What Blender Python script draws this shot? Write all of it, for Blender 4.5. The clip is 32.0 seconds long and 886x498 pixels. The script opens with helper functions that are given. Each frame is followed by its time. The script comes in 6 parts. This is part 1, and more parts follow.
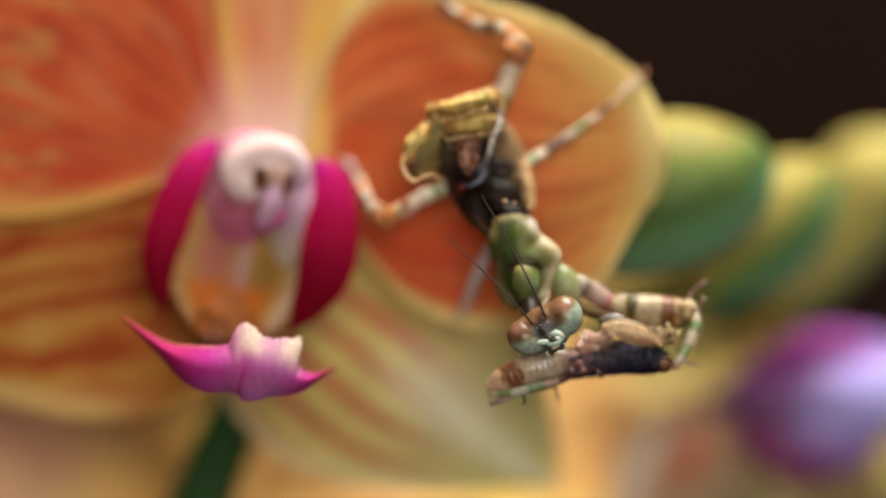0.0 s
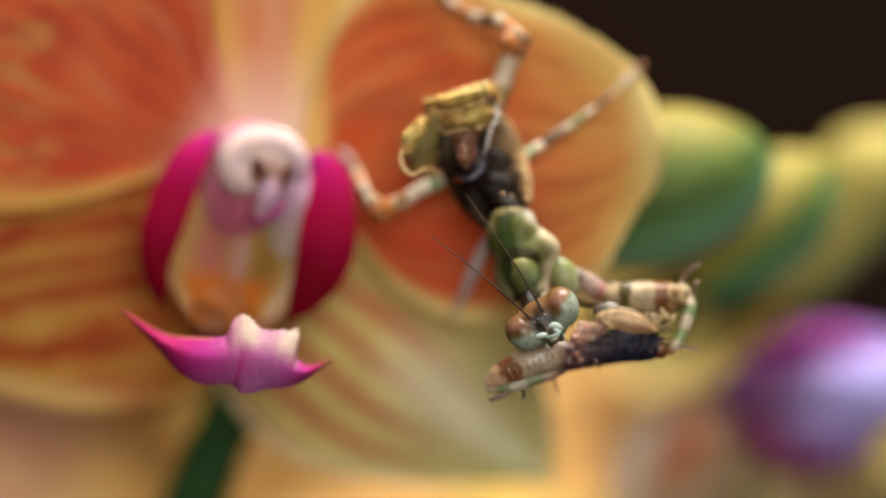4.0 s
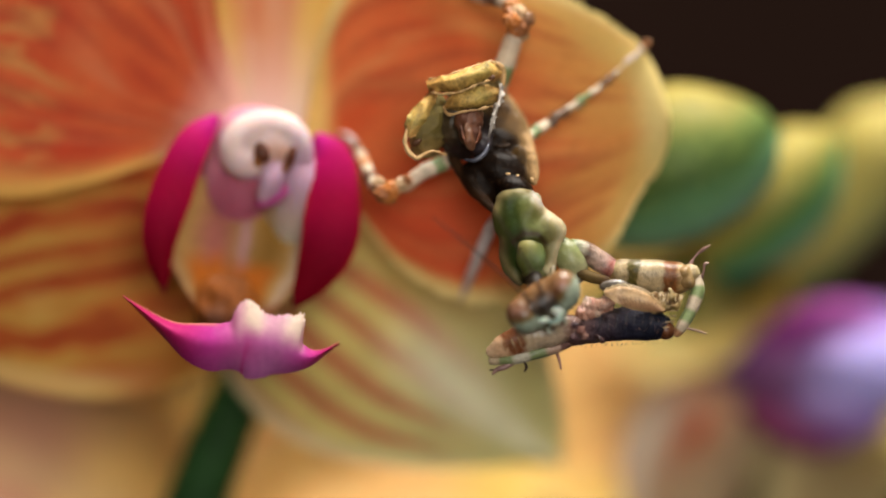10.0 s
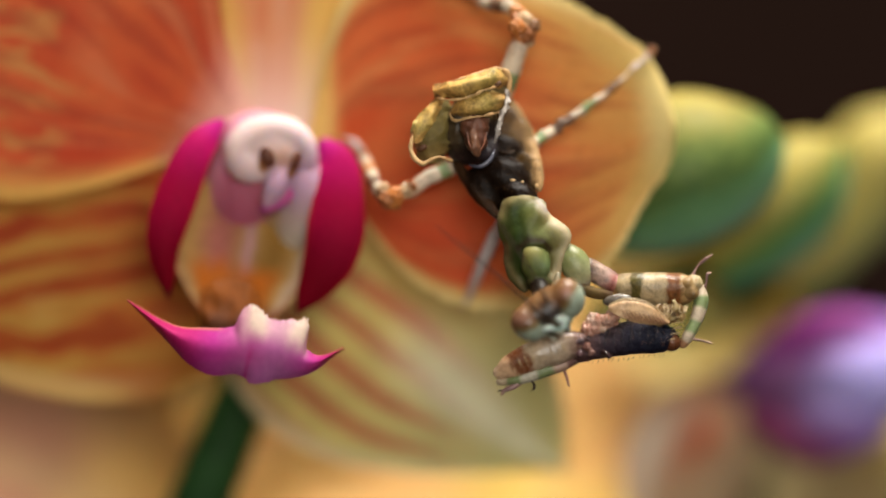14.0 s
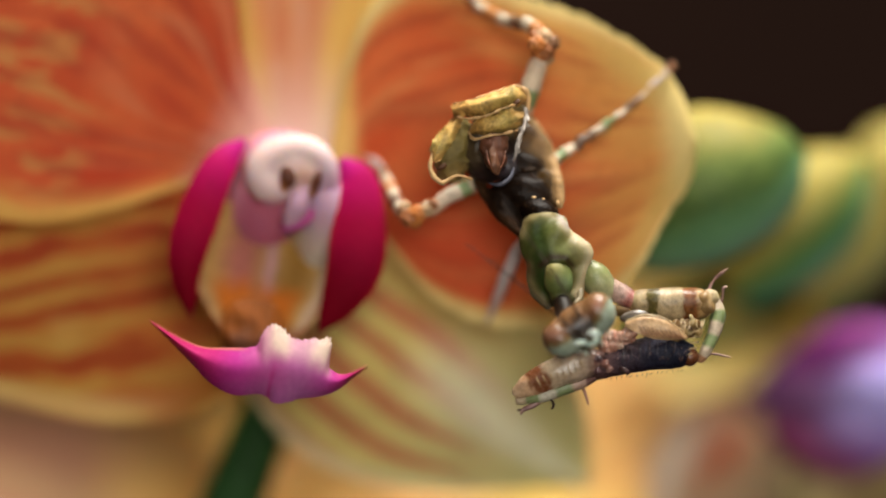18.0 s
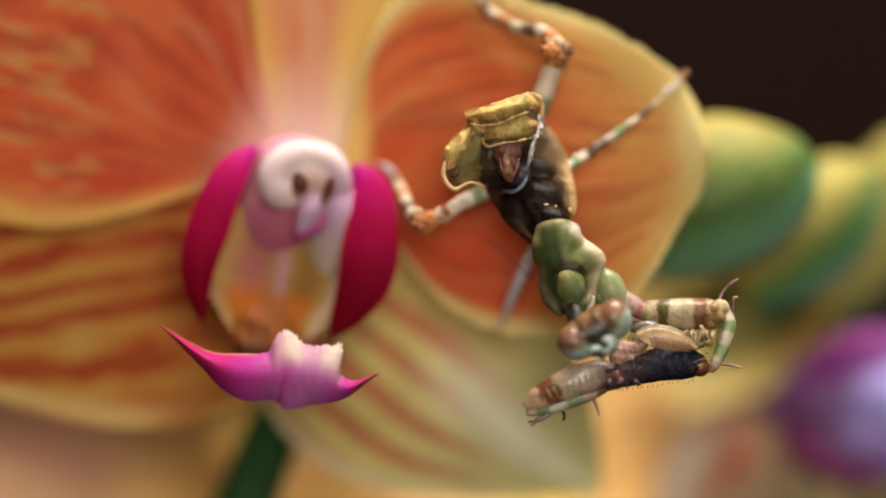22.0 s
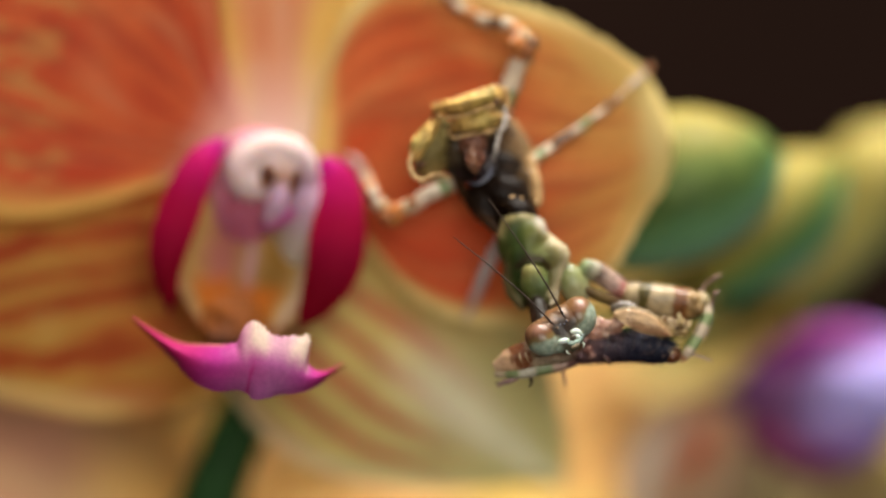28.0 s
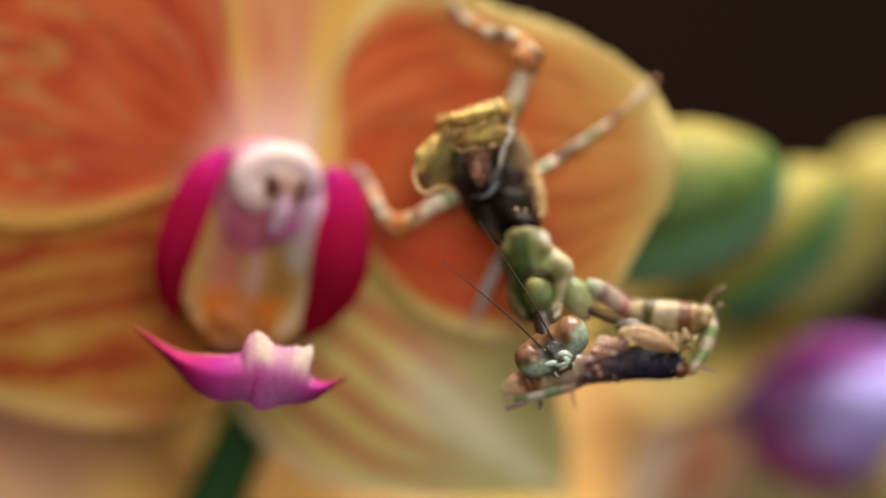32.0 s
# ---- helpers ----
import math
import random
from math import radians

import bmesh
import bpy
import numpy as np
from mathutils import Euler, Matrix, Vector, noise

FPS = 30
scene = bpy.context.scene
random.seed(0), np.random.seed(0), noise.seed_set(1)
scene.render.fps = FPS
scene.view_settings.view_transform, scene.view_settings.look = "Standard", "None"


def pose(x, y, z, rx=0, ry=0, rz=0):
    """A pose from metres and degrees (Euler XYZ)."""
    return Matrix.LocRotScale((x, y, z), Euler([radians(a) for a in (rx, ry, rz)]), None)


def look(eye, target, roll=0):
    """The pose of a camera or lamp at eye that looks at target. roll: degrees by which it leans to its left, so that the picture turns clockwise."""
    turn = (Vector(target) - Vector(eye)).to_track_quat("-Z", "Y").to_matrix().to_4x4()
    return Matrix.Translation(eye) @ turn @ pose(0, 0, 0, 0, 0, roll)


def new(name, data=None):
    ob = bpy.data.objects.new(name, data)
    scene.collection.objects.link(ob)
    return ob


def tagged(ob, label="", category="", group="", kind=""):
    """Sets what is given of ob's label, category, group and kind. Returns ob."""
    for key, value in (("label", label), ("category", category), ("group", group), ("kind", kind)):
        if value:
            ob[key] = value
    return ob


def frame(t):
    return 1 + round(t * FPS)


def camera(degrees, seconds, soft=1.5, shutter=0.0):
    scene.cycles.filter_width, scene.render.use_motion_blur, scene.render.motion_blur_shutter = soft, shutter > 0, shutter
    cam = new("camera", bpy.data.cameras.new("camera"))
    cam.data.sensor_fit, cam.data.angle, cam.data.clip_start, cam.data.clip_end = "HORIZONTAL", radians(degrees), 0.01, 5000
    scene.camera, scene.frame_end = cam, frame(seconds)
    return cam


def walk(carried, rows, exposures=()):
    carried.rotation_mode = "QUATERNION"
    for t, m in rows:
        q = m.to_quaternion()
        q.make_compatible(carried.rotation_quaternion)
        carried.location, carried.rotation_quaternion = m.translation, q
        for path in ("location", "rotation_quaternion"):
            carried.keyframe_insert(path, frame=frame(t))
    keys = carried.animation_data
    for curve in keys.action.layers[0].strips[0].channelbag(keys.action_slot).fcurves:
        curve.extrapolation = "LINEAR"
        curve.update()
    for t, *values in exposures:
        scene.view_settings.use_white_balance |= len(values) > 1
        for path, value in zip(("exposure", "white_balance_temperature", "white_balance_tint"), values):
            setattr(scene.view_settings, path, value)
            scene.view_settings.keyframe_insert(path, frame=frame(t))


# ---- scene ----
# Millimetres are written as numbers and turned into metres by MM.
MM = 0.001
EYE_Y, HEIGHT = -360.0, 300.0

# camera: a long macro lens, 36 cm from the insect, held by hand
cam = camera(9.05, 32.0, soft=2.0)
cam.data.dof.use_dof = True
cam.data.dof.focus_distance = 0.3587
cam.data.dof.aperture_fstop = 5.0
cam.data.dof.aperture_blades = 7


def aim(x, z, roll, ahead):
    """The camera's pose: where it looks on the flower's plane, its lean and how far it is pushed forward, in mm."""
    eye = Vector((0, EYE_Y + ahead, HEIGHT)) * MM
    return look(eye, Vector((x, ahead, HEIGHT + z)) * MM, roll)


walk(cam, [(t, aim(x, z, roll, ahead)) for t, x, z, roll, ahead in [
    (0, 0.05, 1.58, 0.6, -2), (0.5, 0.08, 1.5, 0.66, -2), (1, 0.36, 0.85, 0.79, -2), (1.5, 0.26, 1.35, 0.82, -2), (2, 0.19, 1.18, 0.71, -2),
    (2.5, 0.25, 1.45, 0.71, -2), (3, 0.26, 1.24, 0.54, -2), (3.5, 0.22, 1.24, 0.72, -2), (5.5, 0.1, 0.32, 0.39, -2.35), (6, 0.67, 0.68, 0.01, -2.1),
    (6.5, 0.14, 0.63, -0.06, 0.6), (7, 0.03, 0.14, -0.23, 1.2), (7.5, 0.02, -0.05, -0.12, 1.2), (8, 0.14, -0.07, -0.15, 1.2), (8.5, 0.12, 0.02, -0.16, 1.2),
    (9, 0, 0, 0, 1.2), (9.5, -0.09, 0.01, -0.02, 1.2), (10, -0.14, -0.06, -0.03, 1.2), (10.5, -0.16, -0.14, 0.19, 1.2), (11, -0.14, 0, 0.28, 1.2),
    (11.5, -0.27, 0.13, 0.38, 1.2), (12, -0.37, 0.09, 0.37, 1.2), (12.5, -0.4, 0.15, 0.36, 1.2), (13, -0.49, 0.27, 0.45, 1.2), (13.5, -0.44, 0.28, 0.34, 1.2),
    (14, -0.42, 0.32, 0.32, 1.2), (14.5, -0.5, 0.36, 0.36, 1.2), (16.5, -1.83, 1.51, -0.05, 1), (17, -1.99, 1.78, 0.05, 1.05), (17.5, -2.1, 2.05, -0.22, 1.1),
    (18, -1.81, 1.47, -0.24, 0.96), (18.5, -1.4, 1.09, -0.13, 0.24), (19, -1.57, 0.96, -0.18, -1.75), (19.5, -2.04, 1.93, -0.35, 0.65), (20, -2.55, 1.87, -0.1, 0.92),
    (20.5, -2.67, 1.95, -0.01, 0.96), (21, -2.72, 1.9, 0.05, 0.99), (21.5, -2.73, 1.83, 0.09, 1.03), (22, -2.59, 1.91, 0.06, 1.06), (22.5, -2.16, 1.68, 0.13, 1.1),
    (23, -1.29, 1.17, 0.01, 0.96), (23.5, -0.97, 1.02, 0.01, 0.54), (24, -0.99, 0.88, -0.01, -0.85), (24.5, -1.09, 0.88, -0.05, -1.69), (25, -1.05, 0.96, -0.11, -2),
    (25.5, -1.01, 1.03, -0.07, -2), (27.5, -0.54, 1.45, -0.03, -2), (28, -0.43, 1.35, 0.09, -1.91), (28.5, -0.23, 1.48, 0.2, -1.83), (29, -0.18, 1.73, 0.25, -1.75),
    (29.5, -0.17, 1.76, 0.3, -1.83), (30, -0.26, 1.88, 0.25, -1.91), (30.5, -0.36, 1.9, 0.37, -2), (31, -0.49, 1.85, 0.27, -2.08), (31.5, -0.56, 1.88, 0.31, -2.16),
    (32, -0.69, 2.1, 0.47, -2.25)]], exposures=[(0, 0.0), (22, 0.0), (23, 0.03), (24, 0.11), (25.5, 0.12), (27.5, 0.02), (28.5, 0.0), (32, 0.0)])

# ---- light: dim sky and two large area lamps, added overhead and behind the camera ----
world = bpy.data.worlds.new("sky")
scene.world = world
world.use_nodes = True
sky = world.node_tree.nodes.new("ShaderNodeTexSky")
sky.sky_type, sky.sun_disc, sky.sun_elevation, sky.sun_rotation = "NISHITA", False, radians(60), radians(200)
world.node_tree.links.new(sky.outputs[0], world.node_tree.nodes["Background"].inputs[0])
world.node_tree.nodes["Background"].inputs[1].default_value = 0.06


def added_light(name, place, width, height, watts, turn):
    """An added area lamp in an unseen opening; turn in degrees about x, from facing down."""
    lamp = new(name, bpy.data.lights.new(name, "AREA"))
    lamp.data.shape, lamp.data.size, lamp.data.size_y = "RECTANGLE", width, height
    lamp.data.energy, lamp.data.color = watts, (1.0, 0.94, 0.85)
    lamp.matrix_world = pose(*place, turn)


# invented openings: they only give the two added lamps their places
ROOF_LIGHT_AT, ROOF_SIZE = Vector((0.30, -0.05, 1.70)), 0.8
FRONT_LIGHT_AT, FRONT_W, FRONT_H = Vector((0.30, -1.90, 0.70)), 1.1, 0.9
added_light("added_roof_light", ROOF_LIGHT_AT - Vector((0, 0, 0.02)), ROOF_SIZE, ROOF_SIZE, 61.0, 0)
added_light("added_front_light", FRONT_LIGHT_AT + Vector((0, 0.02, 0)), FRONT_W, FRONT_H, 28.0, 90)


# ---- materials ----
def nodes_of(name, rough=0.5, spec=0.5):
    m = bpy.data.materials.new(name)
    m.use_nodes = True
    nt = m.node_tree
    b = nt.nodes["Principled BSDF"]
    b.inputs["Roughness"].default_value = rough
    b.inputs["Specular IOR Level"].default_value = spec
    return m, nt, b


def rgb(c):
    return (*c, 1.0)


def ramp(nt, fac, stops, mode="LINEAR"):
    r = nt.nodes.new("ShaderNodeValToRGB")
    r.color_ramp.interpolation = mode
    el = r.color_ramp.elements
    while len(el) > 1:
        el.remove(el[0])
    for i, (p, c) in enumerate(stops):
        e = el[0] if i == 0 else el.new(p)
        e.position, e.color = p, rgb(c) if len(c) == 3 else c
    nt.links.new(fac, r.inputs[0])
    return r.outputs[0]


def calc(nt, op, a, b=None, c=None):
    n = nt.nodes.new("ShaderNodeMath")
    n.operation = op
    for i, v in enumerate((a, b, c)):
        if v is None:
            continue
        if isinstance(v, (int, float)):
            n.inputs[i].default_value = v
        else:
            nt.links.new(v, n.inputs[i])
    return n.outputs[0]


def span(nt, v, lo, hi):
    n = nt.nodes.new("ShaderNodeMapRange")
    n.interpolation_type = "SMOOTHSTEP"
    n.inputs[1].default_value, n.inputs[2].default_value = lo, hi
    nt.links.new(v, n.inputs[0])
    return n.outputs[0]


def blend(nt, fac, a, b, mode="MIX"):
    n = nt.nodes.new("ShaderNodeMix")
    n.data_type, n.blend_type = "RGBA", mode
    for i, v in ((0, fac), (6, a), (7, b)):
        if isinstance(v, (int, float)):
            n.inputs[i].default_value = v
        elif isinstance(v, tuple):
            n.inputs[i].default_value = rgb(v)
        else:
            nt.links.new(v, n.inputs[i])
    return n.outputs[2]


def grain(nt, scale, detail=4, stretch=None, uv=False, rough=0.55):
    """Noise in the object's own metres, or over the part's length and breadth."""
    tc = nt.nodes.new("ShaderNodeTexCoord")
    vec = tc.outputs["UV" if uv else "Object"]
    if stretch:
        mp = nt.nodes.new("ShaderNodeMapping")
        mp.inputs["Scale"].default_value = stretch
        nt.links.new(vec, mp.inputs[0])
        vec = mp.outputs[0]
    n = nt.nodes.new("ShaderNodeTexNoise")
    n.inputs["Scale"].default_value, n.inputs["Detail"].default_value, n.inputs["Roughness"].default_value = scale, detail, rough
    nt.links.new(vec, n.inputs["Vector"])
    return n.outputs[0]


def lengthwise(nt):
    tc = nt.nodes.new("ShaderNodeTexCoord")
    s = nt.nodes.new("ShaderNodeSeparateXYZ")
    nt.links.new(tc.outputs["UV"], s.inputs[0])
    return s.outputs[0], s.outputs[1]


def relief(nt, b, height, strength, distance=0.0002):
    n = nt.nodes.new("ShaderNodeBump")
    n.inputs["Strength"].default_value, n.inputs["Distance"].default_value = strength, distance
    nt.links.new(height, n.inputs["Height"])
    nt.links.new(n.outputs[0], b.inputs["Normal"])


def petal_skin(name, heart, flush, margin, vein, throat, veins=9, vein_amount=0.6, mottle=0.35, edge=0.72, throat_to=0.16, rough=0.5, tip=1.0, wide=0.26, hem_from=0.945, hem_col=(0.80, 0.68, 0.36), skew=0.0, throat_full=0.02, patchy=(0.52, 0.66)):
    """A petal: pale throat, flushed middle, lighter margin, veins that run lengthwise and branch, mottled flush."""
    m, nt, b = nodes_of(name, rough, 0.06)
    s, w = lengthwise(nt)
    e = calc(nt, "ABSOLUTE", calc(nt, "MULTIPLY_ADD", w, 2.0, -1.0))
    wob = grain(nt, 3.4, 5, (1.6, 1.6, 1), True)
    fine = grain(nt, 14.0, 5, (0.35, 2.6, 1), True)
    far = calc(nt, "MULTIPLY_ADD", wob, 0.22, calc(nt, "MAXIMUM", e, calc(nt, "MULTIPLY", s, tip)))
    rim = span(nt, far, edge + 0.06, edge + wide)
    col = blend(nt, span(nt, grain(nt, 5.0, 4, (0.8, 1.8, 1), True), 0.42, 0.62), heart, flush)
    lines = calc(nt, "SINE", calc(nt, "MULTIPLY_ADD", wob, 5.0, calc(nt, "MULTIPLY", w, veins * 6.2832)))
    lines = calc(nt, "MULTIPLY", span(nt, calc(nt, "ADD", lines, calc(nt, "MULTIPLY_ADD", fine, 3.0, -1.5)), 0.15, 0.8), vein_amount)
    lines = calc(nt, "MINIMUM", calc(nt, "MULTIPLY", lines, span(nt, s, 0.08, 0.3)), 1.0)
    col = blend(nt, rim, col, margin)
    col = blend(nt, calc(nt, "MULTIPLY", lines, calc(nt, "MULTIPLY_ADD", rim, -0.75, 1.0)), col, vein)
    patch = span(nt, grain(nt, 16.0, 5, (0.7, 1.5, 1), True), *patchy)
    col = blend(nt, calc(nt, "MULTIPLY", patch, mottle), col, margin)
    hem = span(nt, calc(nt, "MAXIMUM", e, s), hem_from, 0.985)
    col = blend(nt, span(nt, calc(nt, "MULTIPLY_ADD", w, -skew, s), throat_to, throat_full), col, throat)
    col = blend(nt, calc(nt, "MULTIPLY", hem, 0.85), col, hem_col)
    nt.links.new(col, b.inputs["Base Color"])
    relief(nt, b, fine, 0.25, 0.0003)
    # thin tissue lets light through
    thin = nt.nodes.new("ShaderNodeBsdfTranslucent")
    nt.links.new(col, thin.inputs["Color"])
    mix = nt.nodes.new("ShaderNodeMixShader")
    mix.inputs[0].default_value = 0.42
    nt.links.new(b.outputs[0], mix.inputs[1])
    nt.links.new(thin.outputs[0], mix.inputs[2])
    nt.links.new(mix.outputs[0], nt.nodes["Material Output"].inputs["Surface"])
    return m


def finish(nt, b, col, scale, rough, bump, sss, mottle, speck, speck_col):
    """Mottling at two scales, specks, gloss that varies, fine relief and a little light through the skin."""
    g = grain(nt, scale * 5.0, 6, rough=0.65)
    big = grain(nt, scale * 1.3, 4, rough=0.6)
    tone = ramp(nt, big, [(0.34, (1 - 0.6 * mottle,) * 3), (0.52, (1.0,) * 3), (0.70, (1 + 0.2 * mottle,) * 3)])
    col = blend(nt, 1.0, col, tone, "MULTIPLY")
    fine = ramp(nt, g, [(0.36, (1 - 0.4 * mottle,) * 3), (0.5, (1.0,) * 3), (0.66, (1 + 0.2 * mottle,) * 3)])
    col = blend(nt, 1.0, col, fine, "MULTIPLY")
    col = blend(nt, calc(nt, "MULTIPLY", span(nt, g, 0.56, 0.66), speck), col, speck_col)
    nt.links.new(col, b.inputs["Base Color"])
    nt.links.new(calc(nt, "MULTIPLY_ADD", g, 0.3, rough - 0.12), b.inputs["Roughness"])
    if sss:
        b.inputs["Subsurface Weight"].default_value = sss
        b.inputs["Subsurface Radius"].default_value = (0.0012, 0.0007, 0.0004)
    relief(nt, b, calc(nt, "MULTIPLY_ADD", big, 1.5, calc(nt, "MULTIPLY", g, 0.5)), min(1.0, bump), 0.00022)


def flesh(name, stops, rough=0.35, spec=0.5, speck=0.15, speck_col=(0.1, 0.05, 0.02), scale=900, bump=0.3, across=False, sss=0.0, mode="LINEAR", wobble=0.06, mottle=0.4):
    """Skin whose colour goes along (or across) the part by the given stops."""
    m, nt, b = nodes_of(name, rough, spec)
    s, w = lengthwise(nt)
    big = grain(nt, scale * 1.3, 4, rough=0.6)
    f = calc(nt, "ADD", w if across else s, calc(nt, "MULTIPLY_ADD", big, wobble * 2, -wobble))
    finish(nt, b, ramp(nt, f, stops, mode), scale, rough, bump, sss, mottle, speck, speck_col)
    return m


def skin(name, rough=0.3, spec=0.5, scale=900, bump=0.3, sss=0.1, mottle=0.4, speck=0.15, speck_col=(0.1, 0.05, 0.02)):
    """Skin that takes its pigment from the body's own markings."""
    m, nt, b = nodes_of(name, rough, spec)
    a = nt.nodes.new("ShaderNodeAttribute")
    a.attribute_name = "pigment"
    finish(nt, b, a.outputs["Color"], scale, rough, bump, sss, mottle, speck, speck_col)
    return m



DORSAL = petal_skin("pale_orange_sepal", (0.86, 0.36, 0.17), (0.86, 0.46, 0.27), (0.92, 0.62, 0.17), (0.74, 0.24, 0.10), (0.95, 0.82, 0.74), 5, 0.3, 0.25, 0.22, 0.40, tip=0.5, wide=0.5)


def tissue(name, rough=0.5, thin_share=0.42):
    """Thin petal tissue that takes its pigment from its own markings and lets light through."""
    m, nt, b = nodes_of(name, rough, 0.06)
    a = nt.nodes.new("ShaderNodeAttribute")
    a.attribute_name = "pigment"
    g = grain(nt, 2600, 5, rough=0.6)
    col = blend(nt, 1.0, a.outputs["Color"], ramp(nt, g, [(0.3, (0.90,) * 3), (0.7, (1.08,) * 3)]), "MULTIPLY")
    nt.links.new(col, b.inputs["Base Color"])
    relief(nt, b, g, 0.2, 0.0002)
    thin = nt.nodes.new("ShaderNodeBsdfTranslucent")
    nt.links.new(col, thin.inputs["Color"])
    mix = nt.nodes.new("ShaderNodeMixShader")
    mix.inputs[0].default_value = thin_share
    nt.links.new(b.outputs[0], mix.inputs[1])
    nt.links.new(thin.outputs[0], mix.inputs[2])
    nt.links.new(mix.outputs[0], nt.nodes["Material Output"].inputs["Surface"])
    return m


TISSUE = tissue("petal_tissue")
OLIVE_SEPAL = petal_skin("olive_sepal", (0.66, 0.52, 0.17), (0.60, 0.46, 0.14), (0.68, 0.58, 0.23), (0.36, 0.20, 0.08), (0.50, 0.41, 0.15), 5, 0.4, 0.2, 0.7)
FAR_GOLD = petal_skin("golden_petal", (0.92, 0.64, 0.26), (0.90, 0.56, 0.20), (0.68, 0.48, 0.12), (0.52, 0.16, 0.06), (0.7, 0.5, 0.2), 6, 0.35, 0.2, 0.7)
DULL_TAN = petal_skin("dull_tan_petal", (0.46, 0.38, 0.18), (0.42, 0.30, 0.15), (0.52, 0.45, 0.22), (0.34, 0.14, 0.08), (0.44, 0.30, 0.16), 5, 0.4, 0.3, 0.7)


# ---- shaping tools ----
PLACE = {}


def board(u, v, d):
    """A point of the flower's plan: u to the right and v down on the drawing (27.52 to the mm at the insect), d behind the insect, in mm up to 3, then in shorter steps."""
    d = d if d < 3 else 3 + (d - 3) * 0.5 if d < 20 else 11.5 + (d - 20) * 0.8
    k = (1 + d / 360.0) / 27.52
    return Vector(((u - 784) * k, d, HEIGHT + (441 - v) * k)) * MM


def curve_through(points, n):
    """n points on a smooth curve through the given ones (any dimension)."""
    p = np.array([tuple(q) for q in points], float)
    if len(p) == 2:
        return p[0] + (p[1] - p[0]) * np.linspace(0, 1, n)[:, None]
    p = np.vstack([2 * p[0] - p[1], p, 2 * p[-1] - p[-2]])
    t = np.linspace(0, len(p) - 3 - 1e-6, n)
    i = t.astype(int)
    f = (t - i)[:, None]
    a, b, c, d = p[i], p[i + 1], p[i + 2], p[i + 3]
    return 0.5 * (2 * b + (c - a) * f + (2 * a - 5 * b + 4 * c - d) * f**2 + (3 * b - a - 3 * c + d) * f**3)


def widths_at(pairs, s):
    """Smooth widths at s from (station, width) pairs."""
    x, y = np.array(pairs, float).T
    k = np.gradient(y, x)
    i = np.clip(np.searchsorted(x, s) - 1, 0, len(x) - 2)
    h = x[i + 1] - x[i]
    f = (s - x[i]) / h
    out = (2 * f**3 - 3 * f**2 + 1) * y[i] + (f**3 - 2 * f**2 + f) * h * k[i] + (3 * f**2 - 2 * f**3) * y[i + 1] + (f**3 - f**2) * h * k[i + 1]
    return np.maximum(out, 0)


def shake(p, freq, amp):
    return noise.noise(Vector(p) * freq) * amp


def tube(points, radii, seg=14, rings=22, flat=1.0, lump=0.0, lump_freq=900.0, seed=0.0):
    """A closed limb along a curve. points in metres, radii in mm; flat: depth over breadth."""
    c = curve_through(points, rings)
    r = curve_through([(q,) for q in radii], rings)[:, 0].clip(0.01) * MM
    t = np.gradient(c, axis=0)
    verts, faces, uvs = [], [], []
    for i in range(rings):
        tan = Vector(t[i]).normalized()
        side = tan.cross(Vector((0, 1, 0)))
        side = side.normalized() if side.length > 0.15 else Vector((1, 0, 0))
        deep = side.cross(tan).normalized()
        for j in range(seg):
            a = 2 * math.pi * j / seg
            o = side * math.cos(a) + deep * (math.sin(a) * flat)
            p = Vector(c[i]) + o * r[i]
            if lump:
                p += o.normalized() * shake(p + Vector((seed, 0, 0)), lump_freq, lump * MM)
            verts.append(p)
            uvs.append((i / (rings - 1), j / seg if j <= seg / 2 else 1 - j / seg))
    for i in range(rings - 1):
        for j in range(seg):
            k = (j + 1) % seg
            faces.append((i * seg + j, i * seg + k, (i + 1) * seg + k, (i + 1) * seg + j))
    for ring, at_end in ((0, 0.0), (rings - 1, 1.0)):
        tip = Vector(c[ring]) + Vector(t[ring]).normalized() * (r[ring] * 0.5 * (1 if ring else -1))
        verts.append(tip)
        uvs.append((at_end, 0.5))
        for j in range(seg):
            k = (j + 1) % seg
            a, b = ring * seg + j, ring * seg + k
            faces.append((a, b, len(verts) - 1) if ring else (b, a, len(verts) - 1))
    return verts, faces, uvs


def blob(centre, size, turn=0.0, seg=24, rings=14, lump=0.0, lump_freq=700.0, taper=0.0, seed=0.0, m=None):
    """An uneven ellipsoid; size in mm (right, deep, up), turn in degrees about the view axis, taper narrows its foot."""
    spin = Matrix.Rotation(radians(turn), 3, "Y")
    verts, faces, uvs = [], [], []
    for i in range(rings + 1):
        th = math.pi * i / rings
        for j in range(seg):
            a = 2 * math.pi * j / seg
            z = math.cos(th)
            k = math.sin(th) * (1 + taper * z)
            p = Vector((size[0] * k * math.cos(a), size[1] * k * math.sin(a), size[2] * z)) * MM
            if lump:
                p *= 1 + noise.noise(p * lump_freq + Vector((seed, seed, 0))) * lump
            verts.append(Vector(centre) + spin @ p)
            uvs.append((1 - i / rings, j / seg))
    for i in range(rings):
        for j in range(seg):
            k = (j + 1) % seg
            faces.append((i * seg + j, (i + 1) * seg + j, (i + 1) * seg + k, i * seg + k))
    return verts, faces, uvs


